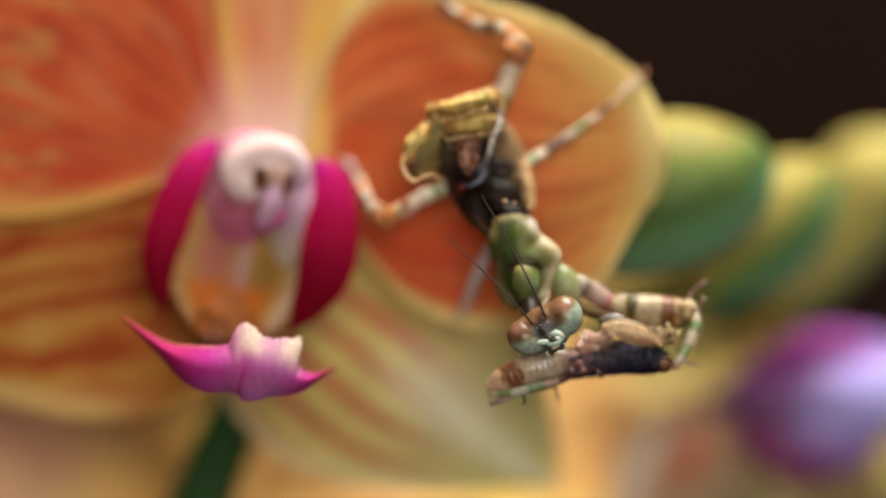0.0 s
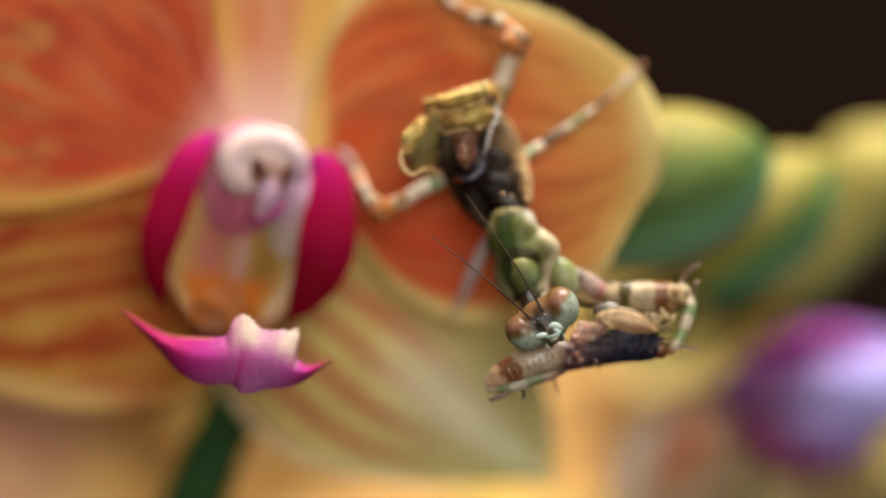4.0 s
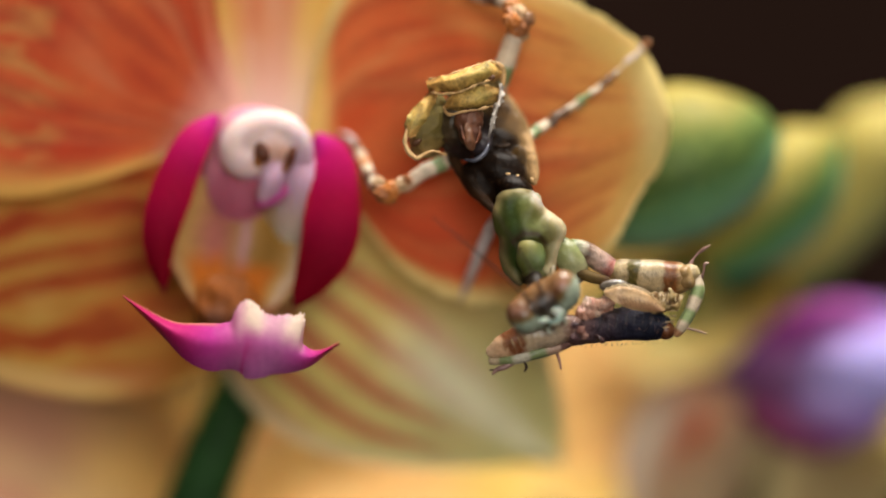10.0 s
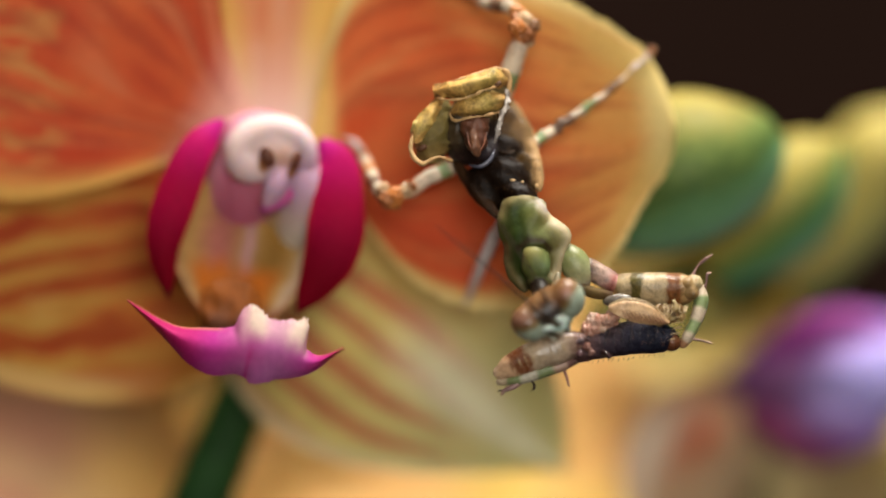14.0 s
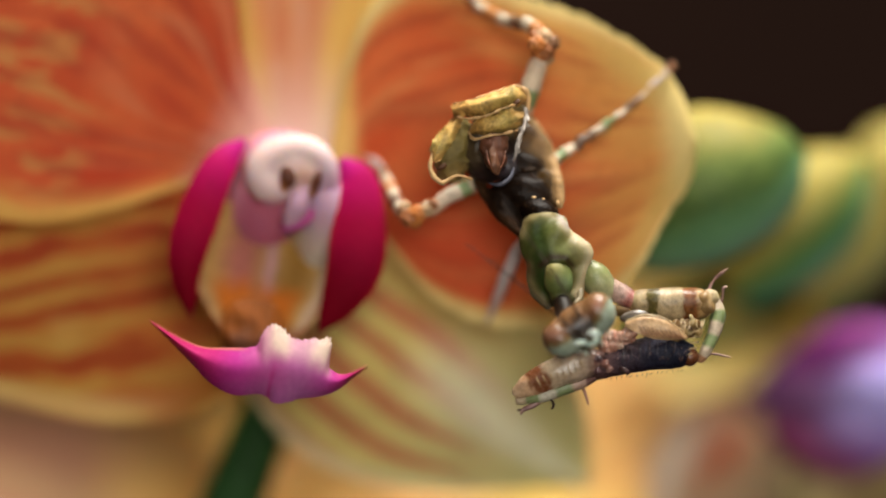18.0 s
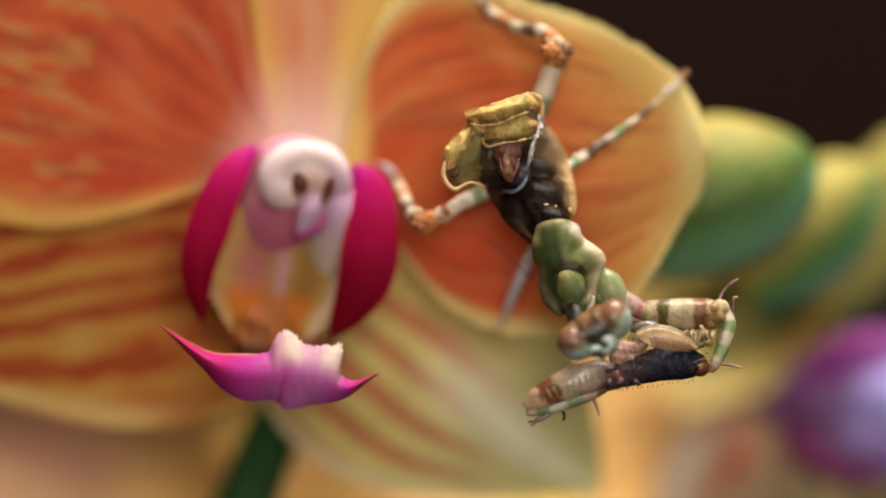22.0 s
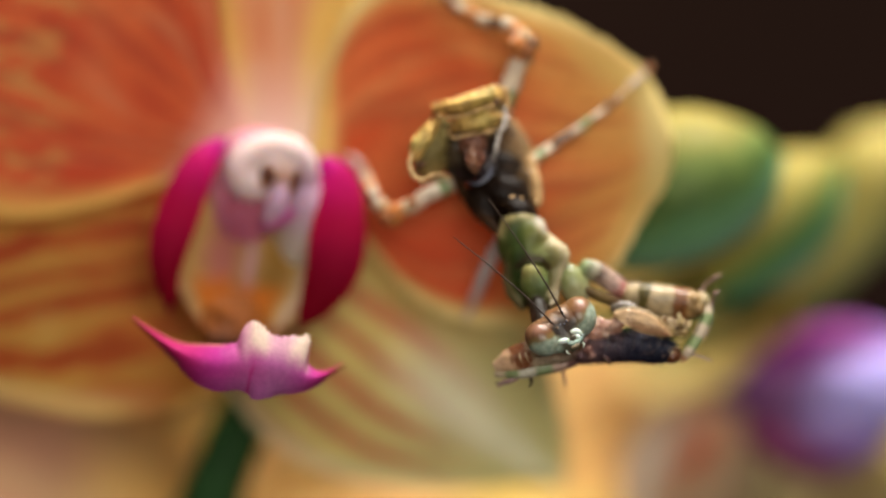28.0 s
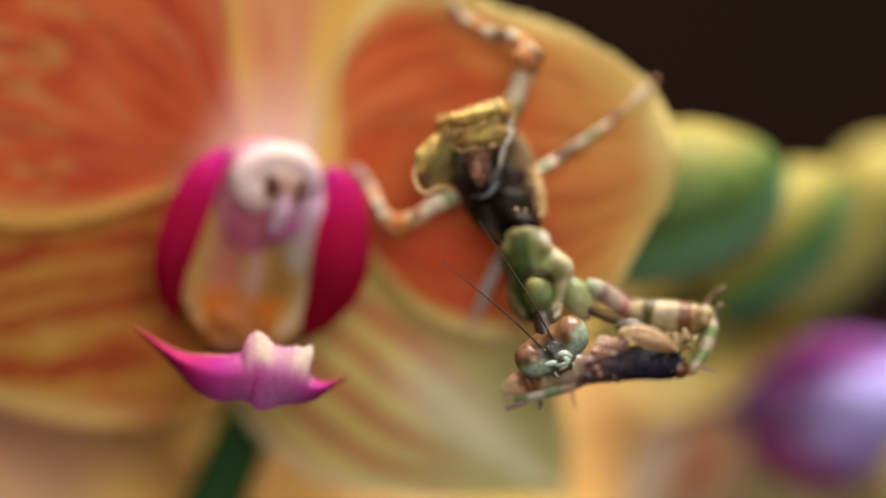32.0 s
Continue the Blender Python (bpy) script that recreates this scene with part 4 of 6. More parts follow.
def bands(name, seq, rough=0.4, speck=0.3, mode="LINEAR"):
    """A ringed limb: colours one after another along it."""
    stops = []
    n = len(seq)
    for i, c in enumerate(seq):
        stops += [(i / n + 0.14 / n, c), ((i + 1) / n - 0.14 / n, c)]
    return flesh(name, stops, rough, 0.45, speck, (0.16, 0.09, 0.05), 1100, 0.4, wobble=0.03)


W_, G_, B_, O_ = (0.52, 0.42, 0.30), (0.19, 0.25, 0.10), (0.12, 0.06, 0.03), (0.44, 0.17, 0.045)
THIGH = bands("ringed_thigh", [(0.58, 0.44, 0.30), G_, (0.64, 0.52, 0.38), (0.62, 0.48, 0.35), (0.56, 0.37, 0.24)])
SHIN = bands("ringed_shin", [O_, W_, B_, W_, O_, W_, B_])
RIGHT_LEG = bands("ringed_long_leg", [W_, G_, W_, B_, B_, W_, G_, W_, B_, W_])
KNEE = flesh("orange_brown_knee", [(0, (0.50, 0.18, 0.05)), (0.5, (0.36, 0.14, 0.05)), (1, (0.20, 0.09, 0.04))], 0.4, 0.4, 0.6, (0.55, 0.42, 0.28), 1300, 0.7)
GREY_LEG = flesh("grey_white_leg", [(0, (0.62, 0.50, 0.46)), (0.5, (0.60, 0.52, 0.50)), (1, (0.52, 0.38, 0.33))], 0.4, 0.4, 0.3)

mantis = thing("mantis", board(905, 330, 1), "green and brown flower mantis nymph clinging to an orchid petal", "insect")
# abdomen
INSECT = skin("glossy_insect_skin", 0.38, 0.3, 1000, 0.15, 0.10, 0.5, 0.12, (0.08, 0.05, 0.03))
N_INK, N_BARK, N_UMBER, N_TAN = (0.007, 0.0035, 0.002), (0.035, 0.016, 0.007), (0.075, 0.040, 0.016), (0.36, 0.22, 0.10)
abdomen = part("abdomen", organic([
    ball(mm(908, 338, 0.8), (1.25, 0.8, 0.8), N_INK, 20),
    ball(mm(884, 308, 1.8), (2.05, 1.15, 1.35), N_INK, 25),
    ball(mm(850, 326, 1.7), (1.1, 0.8, 1.7), N_INK, -40),
    ball(mm(874, 266, 3.1), (2.2, 1.2, 1.5), N_INK, 15),
    ball(mm(868, 218, 4.3), (1.95, 1.2, 1.6), N_UMBER, 10),
    ball(mm(852, 168, 4.6), (1.3, 1.0, 1.2), N_BARK),
    ball(mm(905, 228, 3.6), (0.9, 0.8, 1.1), (0.17, 0.10, 0.045), -20),
    ball(mm(918, 286, 1.9), (0.55, 0.5, 0.9), (0.05, 0.028, 0.010), -10),
    ball(mm(896, 240, 3.0), (0.6, 0.5, 0.9), (0.15, 0.09, 0.035), -15),
    cord([mm(942, 326, 1.0), mm(938, 288, 1.7), mm(923, 240, 2.9), mm(902, 195, 4.0), mm(884, 165, 4.4)], [0.16, 0.3, 0.34, 0.3, 0.15], N_TAN),
    cord([mm(884, 386, 0.7), mm(852, 356, 1.1), mm(822, 320, 1.7), mm(802, 290, 2.4), mm(790, 262, 3.2)], [0.14, 0.24, 0.28, 0.26, 0.15], N_BARK)], 0.09, 0.3, 0.25, 0.015, 4.0), skin("dark_shell", 0.3, 0.07, 1000, 0.25, 0.0, 0.6, 0.25, (0.09, 0.045, 0.016)), mantis, "flat dark brown abdomen", pivot=board(890, 320, 1.5))
for k, (u, v) in enumerate(((895, 306), (912, 309), (937, 316))):
    part("pale_spot", blob(board(u, v + 4, -0.2 + 0.15 * k), ((0.18, 0.08, 0.08), (0.10, 0.08, 0.08), (0.13, 0.10, 0.18))[k], 0, 10, 6), RIM, abdomen, "pale spot")
for k in range(1, 4):
    u0, v0, u1, v1 = 812 + 18 * k * 0.9, 316 - 34 * k, 930 - 6 * k, 318 - 34 * k
    part("segment_edge", tube([board(u0 + 8, v0, 0.9 + k), board((u0 + u1) / 2, v0 + 14, -0.1 + k * 0.9), board(u1, v1, 0.8 + k)], [0.05, 0.11, 0.05], 8, 16, 0.8), BROWN_SKIN, abdomen)
# curled end of the abdomen, like a withered leaf
# near-black pigment round the cone paints the hollow's shade
curl = part("abdomen_tip", organic([ball(mm(818, 230, 2.4), (1.9, 1.3, 2.0), (0.018, 0.010, 0.008), -14), ball(mm(800, 215, 1.8), (1.0, 1.0, 1.6), (0.06, 0.04, 0.02), 10), ball(mm(848, 255, 1.8), (0.7, 0.9, 0.9), (0.05, 0.04, 0.045)), ball(mm(835, 170, 1.8), (1.7, 0.9, 1.2), (0.18, 0.13, 0.05), -14)], 0.09, 0.25, 0.3, 0.05, 4.0), INSECT, mantis, "curled leaf-like end of the abdomen", pivot=board(830, 200, 2.0))
part("upper_flap", blade([(752, 154, 0.6), (800, 144, -0.6), (850, 130, -0.4), (888, 132, 1.0)], [(0, 9), (0.3, 13), (0.6, 15), (0.85, 16), (1, 6)], [(0, 14), (0.15, 16), (0.4, 22), (0.65, 18), (0.85, 18), (1, 8)], 0.9, 0.5, 0.3, 50, 20, bow=1.0, seed=21, fray=0.25, freq=1800), LEAFY, curl, "yellow-brown flap")
part("flap_rim", tube([board(760, 166, 0.4), board(782, 169, -0.1), board(812, 164, -0.4), board(845, 150, -0.4), board(868, 144, 0.2)], [0.05, 0.08, 0.07, 0.07, 0.04], 10, 40, 1, 0.10, 2200), RIM, curl, "pale rolled rim")
part("flap_rim", tube([board(756, 142, 1.0), board(790, 135, 0.2), board(830, 122, 0.2), board(868, 112, 0.6), board(886, 128, 1.0), board(886, 158, 1.0)], [0.05, 0.06, 0.06, 0.10, 0.18, 0.08], 10, 44, 1, 0.10, 2200), RIM, curl)
part("hollow_patch", blob(board(866, 141, 0.25), (0.28, 0.2, 0.18), -35, 14, 10), CAVITY, curl, "solid brown patch standing in for a shaded hollow")
part("middle_flap", blade([(783, 192, 1.0), (812, 184, -0.1), (846, 174, -0.1), (882, 164, 0.8)], [(0, 3), (0.2, 18), (0.5, 24), (0.8, 18), (1, 6)], [(0, 6), (0.2, 15), (0.5, 18), (0.8, 16), (1, 8)], 0.6, 0.45, 0.3, 46, 20, bow=1.0, seed=22, fray=0.3, freq=1800), LEAFY, curl, "yellow-green flap")
part("flap_rim", tube([board(781, 192, 0.9), board(790, 205, 0.3), board(815, 200, 0.0), board(845, 196, 0.1), board(868, 190, 0.6)], [0.05, 0.11, 0.07, 0.06, 0.04], 10, 40, 1, 0.10, 2200), RIM, curl)
part("side_flap", blade([(762, 165, 1.2), (752, 205, 0.6), (742, 245, 0.6), (752, 282, 1.2)], [(0, 20), (0.3, 36), (0.6, 40), (0.85, 36), (1, 20)], [(0, 2), (0.3, 14), (0.6, 20), (0.85, 22), (1, 6)], 0.9, 0.6, 0.35, 50, 22, bow=1.0, seed=23, fray=0.25, freq=1800), OLIVE, curl, "olive inner wall of the side flap, darkened as in shade")
part("side_flap", blade([(768, 158, 0.9), (750, 190, 0.2), (732, 216, 0.0), (718, 244, 0.2)], [(0, 6), (0.3, 13), (0.6, 16), (0.85, 14), (1, 6)], [(0, 6), (0.3, 13), (0.6, 17), (0.85, 14), (1, 4)], 0.6, 0.4, 0.3, 46, 20, bow=1.0, seed=29, fray=0.25, freq=1800), LEAFY, curl, "golden outer strip of the side flap")
part("flap_rim", tube([board(762, 166, 1.0), board(742, 196, 0.5), board(718, 228, 0.4), board(714, 258, 0.2), board(732, 281, 0.1), board(760, 270, 0.0), board(786, 276, 0.4)], [0.05, 0.08, 0.12, 0.17, 0.16, 0.09, 0.05], 10, 50, 1, 0.12, 2200), RIM, curl, "rolled tan rim")
part("hollow_patch", blob(board(733, 254, 0.45), (0.36, 0.22, 0.2), -30, 14, 10), CAVITY, curl, "solid brown patch standing in for a shaded hollow")
part("side_frill", blade([(884, 150, 0.8), (878, 185, 0.2), (868, 215, 0.0), (860, 245, 0.3)], [(0, 3), (0.3, 6), (0.5, 3), (0.7, 6), (1, 2)], [(0, 3), (0.3, 3), (0.5, 6), (0.8, 3), (1, 2)], 0.1, 0.5, 0.2, 50, 10, bow=1.0, seed=24, fray=2.0, freq=2500), FRILL, curl, "white frilled edge")
cone = part("cone", organic([ball(mm(825, 218, 0.5), (0.95, 0.7, 0.85), (0.26, 0.10, 0.055)), ball(mm(828, 242, 0.2), (0.72, 0.55, 0.7), (0.20, 0.075, 0.045)), cord([mm(822, 226, -0.2), mm(826, 250, -0.4), mm(830, 264, -0.2)], [0.16, 0.2, 0.14], (0.34, 0.15, 0.08)), ball(mm(827, 259, -0.2), (0.26, 0.2, 0.2), (0.42, 0.24, 0.12)), ball(mm(838, 206, 0.6), (0.5, 0.4, 0.3), (0.30, 0.14, 0.08))], 0.06, 0.2, 0.12, 0.03, 7.0, gain=0.42), INSECT, curl, "rust brown cone")
part("cerci", tube([board(812, 226, -0.2), board(816, 246, -0.5), board(824, 262, -0.5)], [0.06, 0.06, 0.02], 8, 10), RUST, curl, "small prong")
part("cerci", tube([board(846, 226, -0.1), board(842, 246, -0.4), board(834, 262, -0.4)], [0.06, 0.06, 0.02], 8, 10), RUST, curl, "small prong")
part("membrane", tube([board(816, 284, 0.6), board(836, 286, 0.3), board(853, 274, 0.3), board(861, 256, 0.6)], [0.06, 0.14, 0.14, 0.06], 10, 18), BLUISH, curl, "bluish rim")

# fore body: shield with its rim and hump
G_DARK, G_LIME, G_OLIVE, G_CREAM = (0.055, 0.095, 0.013), (0.19, 0.22, 0.04), (0.28, 0.24, 0.06), (1.15, 0.96, 0.62)
SHELL = skin("smooth_shield_skin", 0.46, 0.24, 900, 0.15, 0.1, 0.2, 0.05, (0.30, 0.27, 0.12))


def shield_paint(p):
    """Olive with a dark green band, cream right edge, yellowish top and left edge; shade round and over the hump is
    painted in.
    """
    k = (1 + max(0.0, p.y / MM) / 360.0) / 27.52
    at = Vector((p.x / MM / k + 784, 441 - (p.z / MM - HEIGHT) / k))
    at.x += 4 * noise.noise(p * 900)

    def along(points, wide):
        near = 1e9
        for a, b in zip(points, points[1:]):
            a, b = Vector(a), Vector(b)
            t = min(1.0, max(0.0, (at - a).dot(b - a) / (b - a).length_squared))
            near = min(near, (at - a - (b - a) * t).length)
        return math.exp(-((near / wide) ** 2))

    c = np.array((0.12, 0.14, 0.03))
    c = toward(c, (0.17, 0.195, 0.04), along([(930, 372), (944, 400)], 20))
    # shade around the hump, painted as a dark brown-green zone
    c = toward(c, (0.045, 0.055, 0.014), along([(905, 440), (938, 452), (945, 480)], 26))
    c = toward(c, (0.034, 0.065, 0.008), 0.95 * along([(896, 362), (906, 395), (904, 440), (915, 476)], 18))
    c = toward(c, (0.26, 0.23, 0.08), 0.9 * along([(952, 368), (976, 400), (976, 430), (966, 470)], 17))
    c = toward(c, (0.76, 0.63, 0.38), along([(948, 356), (970, 380), (990, 396), (996, 410), (988, 434), (980, 465), (970, 490)], 9))
    c = toward(c, (0.36, 0.29, 0.12), along([(872, 372), (878, 350), (902, 334), (932, 338)], 10))
    c = toward(c, (0.62, 0.55, 0.46), along([(940, 345), (952, 362)], 6))
    c = toward(c, (0.26, 0.20, 0.085), 0.9 * along([(884, 428), (886, 455), (898, 482), (924, 516)], 8))
    # shadow arc above the hump, painted in brown
    c = toward(c, (0.045, 0.022, 0.007), 0.9 * along([(904, 430), (922, 415), (946, 415), (962, 430)], 6))
    return 0.56 * toward(c, (0.03, 0.018, 0.01), along([(930, 496), (952, 500)], 14))


shield_skin = organic([
    ball(mm(903, 378, 0.5), (1.2, 0.95, 1.6), G_DARK, 14),
    ball(mm(928, 386, 0.0), (1.05, 0.9, 1.5), G_LIME, 18),
    ball(mm(908, 349, 0.5), (1.15, 0.75, 0.55), (0.66, 0.55, 0.26), -8),
    ball(mm(945, 354, 0.4), (0.34, 0.3, 0.4), (0.95, 0.88, 0.76)),
    ball(mm(930, 412, 0.0), (1.5, 1.0, 0.9), G_OLIVE, 8),
    ball(mm(908, 430, 0.2), (0.8, 0.9, 1.6), G_DARK, -8),
    ball(mm(936, 448, 0.25), (1.25, 0.9, 1.5), (0.06, 0.065, 0.02), 8),
    ball(mm(962, 408, -0.1), (0.9, 0.75, 0.95), (0.27, 0.27, 0.075)),
    ball(mm(936, 421, -0.55), (0.95, 0.5, 0.34), (0.09, 0.045, 0.012), -8),
    ball(mm(948, 486, 0.0), (1.15, 0.8, 0.8), (0.10, 0.065, 0.03), 8),
    ball(mm(968, 440, -0.1), (0.4, 0.45, 1.4), (0.36, 0.32, 0.14), -10),
    ball(mm(904, 450, 0.3), (0.6, 0.4, 1.5), (0.15, 0.15, 0.06), -20),
    cord([mm(950, 368, 0.2), mm(966, 384, 0.0), mm(984, 395, -0.2), mm(990, 410, -0.3), mm(981, 432, -0.3), mm(974, 456, -0.3), mm(968, 484, -0.3)], [0.10, 0.11, 0.12, 0.13, 0.12, 0.12, 0.08], G_CREAM),
    cord([mm(876, 372, 0.5), mm(882, 400, 0.5), mm(892, 424, 0.4), mm(889, 452, 0.4), mm(899, 478, 0.3), mm(918, 504, 0.1)], [0.08, 0.10, 0.13, 0.16, 0.16, 0.1], (0.62, 0.50, 0.28)),
    ball(mm(904, 468, 0.2), (0.5, 0.4, 0.9), (0.16, 0.14, 0.06), -26)], 0.06, 0.4, 0.22, 0.03, 3.5, gain=0.46)
shield = part("neck_shield", (*shield_skin[:3], np.array([shield_paint(p) for p in shield_skin[0]])), SHELL, mantis, "green shield with cream edges behind the head", pivot=board(915, 340, 0))
part("hump", organic([ball(mm(937, 455, -0.62), (0.92, 0.78, 1.12), (0.17, 0.21, 0.05), 12), ball(mm(930, 440, -0.8), (0.6, 0.5, 0.6), (0.50, 0.44, 0.15), 10), ball(mm(948, 462, -0.95), (0.5, 0.4, 0.6), (0.17, 0.25, 0.11)), ball(mm(944, 488, -0.6), (0.8, 0.6, 0.5), (0.10, 0.09, 0.03), 12)], 0.07, 0.2, 0.4, 0.015, 4.0, gain=0.55), SHELL, shield, "raised green hump")
part("neck", organic([cord([mm(942, 486, -0.4), mm(946, 508, -1.4), mm(954, 532, -2.6)], [0.55, 0.55, 0.65], (0.012, 0.007, 0.004)), cord([mm(976, 474, -0.5), mm(974, 488, -0.8), mm(966, 498, -1.2)], [0.16, 0.14, 0.1], (0.22, 0.18, 0.11))], 0.08, 0.15, 0.12), INSECT, shield, "dark brown neck")

# walking legs
def limb(name, stretches, label, lump=0.08):
    """stretches: (part name, points, radii, material); the first is the limb itself, the rest hang on it."""
    first = None
    for pname, pts, radii, mt in stretches:
        geo = tube([board(*p) for p in pts], radii, 16, 44, 1.0, lump, 1900)
        ob = part(pname if first else name, geo, mt, first or mantis, label if not first else "")
        first = first or ob
    return first


def knee_knob(leg, spots, label):
    tones = [(0.50, 0.17, 0.04), (0.34, 0.12, 0.04), (0.55, 0.36, 0.20), (0.20, 0.09, 0.04)]
    part("knee", organic([ball(mm(u, v, d), (r, r * 0.85, r), tones[i % 4]) for i, (u, v, d, r) in enumerate(spots)], 0.06, 0.18, 0.16, 0.05, 9.0, gain=0.9), INSECT, leg, label)


leg_a = limb("leg", [("", [(868, 176, 4.2), (886, 128, 3.6), (902, 80, 3.0), (910, 52, 2.8)], [0.62, 0.7, 0.62, 0.5], THIGH),
             ("shin", [(908, 16, 2.8), (884, 4, 4.0), (848, -2, 6.0), (808, -22, 9.0), (780, -46, 11.0)], [0.45, 0.46, 0.42, 0.36, 0.28], SHIN),
             ("foot", [(780, -46, 11.0), (768, -60, 12.0), (750, -66, 12.2)], [0.25, 0.2, 0.1], GREY_LEG)], "ringed hind leg with an orange-brown knee")
knee_knob(leg_a, [(900, 40, 2.2, 0.55), (918, 52, 2.6, 0.6), (914, 26, 2.6, 0.55), (928, 38, 2.6, 0.5), (906, 58, 2.7, 0.5), (898, 24, 2.6, 0.4), (922, 66, 2.8, 0.35), (936, 34, 2.7, 0.25)], "warty orange-brown knee")
limb("leg", [("", [(926, 246, 3.6), (950, 232, 4.0), (985, 208, 4.6), (1018, 186, 5.4), (1060, 154, 6.6), (1106, 112, 8.0)], [0.46, 0.38, 0.31, 0.28, 0.18, 0.11], RIGHT_LEG),
             ("foot", [(1104, 114, 8.0), (1122, 98, 8.6), (1138, 82, 9.2)], [0.17, 0.15, 0.12], GREY_LEG),
             ("claw", [(1134, 88, 9.0), (1141, 78, 9.0), (1136, 74, 9.2)], [0.16, 0.14, 0.06], KNEE)], "slender leg ringed in white, green and brown", 0.2)
leg_c = limb("leg", [("", [(800, 282, 4.0), (770, 296, 3.8), (738, 312, 3.2), (710, 334, 3.0)], [0.5, 0.52, 0.5, 0.45], THIGH),
             ("shin", [(672, 346, 3.4), (654, 320, 5.0), (642, 292, 7.6), (626, 262, 11.0)], [0.48, 0.44, 0.42, 0.34], SHIN),
             ("foot", [(626, 262, 11.0), (616, 246, 12.0), (598, 238, 13.0)], [0.3, 0.22, 0.12], GREY_LEG)], "ringed hind leg with an orange knee")
knee_knob(leg_c, [(690, 338, 2.7, 0.6), (674, 346, 2.7, 0.55), (706, 330, 2.7, 0.5), (662, 336, 3.2, 0.4), (688, 352, 2.7, 0.42), (716, 322, 2.7, 0.4), (668, 326, 3.3, 0.4), (684, 360, 2.9, 0.2)], "warty orange knee")
limb("leg", [("", [(886, 372, 2.0), (868, 398, 3.6), (846, 446, 6.4), (828, 492, 9.6), (820, 512, 11.0)], [0.36, 0.38, 0.38, 0.32, 0.26], GREY_LEG),
             ("foot", [(821, 510, 10.8), (814, 526, 12.0), (806, 534, 12.6)], [0.2, 0.16, 0.1], GREY_LEG)], "greyish translucent middle leg")

# head, built about its own centre: right, deep, up in mm
HEAD_AT = board(961, 545, -2.5)
HEAD_TURN = -31.0


def local(x, y, z):
    return Vector((x, y, z)) * MM


EYE = skin("compound_eye", 0.30, 0.4, 1200, 0.05, 0.15, 0.15, 0.05)
FACE = flesh("pale_mint_face", [(0, (0.40, 0.48, 0.40)), (1, (0.55, 0.60, 0.48))], 0.25, 0.5, 0.25, (0.12, 0.10, 0.05), 1000, 0.3)
DARK = flesh("dark_bristle", [(0, (0.02, 0.011, 0.008)), (1, (0.05, 0.03, 0.02))], 0.5, 0.2, 0.1)
CHITIN = skin("glossy_head", 0.36, 0.4, 1000, 0.12, 0.15, 0.3, 0.1)


def head_paint(p):
    """Bronze crown over mint cheeks, dark blotches between the eyes, rosy tops of the eyes, a dark hollow face."""
    x, y, z = p / MM
    n = noise.noise(Vector((x, y, z)) * 1.7)
    m = noise.noise(Vector((x, y, z)) * 4.5 + Vector((7, 0, 0)))
    out = ease(0.7, 1.5, abs(x))
    c = toward(np.array((0.26, 0.33, 0.25)), (0.40, 0.46, 0.36), 0.5 + m)
    lift = z - 0.02 - 0.7 * max(0.0, x - 1.15) - (0.25 if x < 0 else 0.0) * max(0.0, -x - 1.4)
    c = toward(c, (0.19, 0.125, 0.045), ease(-0.34, 0.04, lift + 0.22 * n))
    c = toward(c, (0.14, 0.058, 0.02), ease(0.04, 0.38, lift + 0.25 * n))
    c = toward(c, (0.26, 0.13, 0.05), 0.8 * ease(0.55, 1.05, z + 0.4 * m))
    c = toward(c, (0.34, 0.165, 0.125), 0.75 * math.exp(-(((abs(x) - 1.7) / 0.45) ** 2 + ((z - 0.85) / 0.35) ** 2)))
    dark = 1.15 * math.exp(-(((x - 0.05 + 0.3 * n) / 0.54) ** 2 + ((z - 0.16) / 0.72) ** 2)) + 0.8 * math.exp(-(((x + 0.62) / 0.28) ** 2 + ((z - 0.2) / 0.4) ** 2)) + 0.6 * math.exp(-(((x - 0.7) / 0.25) ** 2 + ((z - 0.1) / 0.35) ** 2))
    c = toward(c, (0.024, 0.013, 0.007), (1 - out) * ease(0.2, -0.4, y) * min(1.0, 1.3 * dark))
    c = toward(c, (0.055, 0.042, 0.02), 0.9 * (1 - ease(0.55, 1.0, abs(x - 0.05))) * ease(-0.12, -0.40, z))
    return 0.8 * c


def head_shape(shapes, k, lump=0.0):
    v, f, u, _ = organic(shapes, 0.055, k, 0.2, lump, 4.0)
    return v, f, u, np.array([head_paint(np.array(p)) for p in v])


head = part("head", head_shape([
    ball((0.08, 0.0, 0.2), (2.0, 1.05, 1.2), (0, 0, 0)),
    ball((0.1, 0.2, 0.5), (1.9, 1.0, 0.95), (0, 0, 0)),
    ball((1.4, -0.2, 0.22), (1.08, 0.98, 1.2), (0, 0, 0), 20),
    ball((-1.3, -0.15, 0.15), (1.0, 0.9, 1.12), (0, 0, 0), -20),
    ball((0.06, -0.30, -0.62), (1.1, 0.72, 0.78), (0, 0, 0)),
    ball((0.05, -0.58, -1.1), (0.55, 0.42, 0.42), (0, 0, 0))], 0.5, 0.02), CHITIN, mantis, "brown and mint triangular head", pivot=HEAD_AT, local=True)
head.location = HEAD_AT - PLACE[mantis.name]


def on_head(name, geo, mt, label=""):
    return part(name, geo, mt, head, label, local=True)


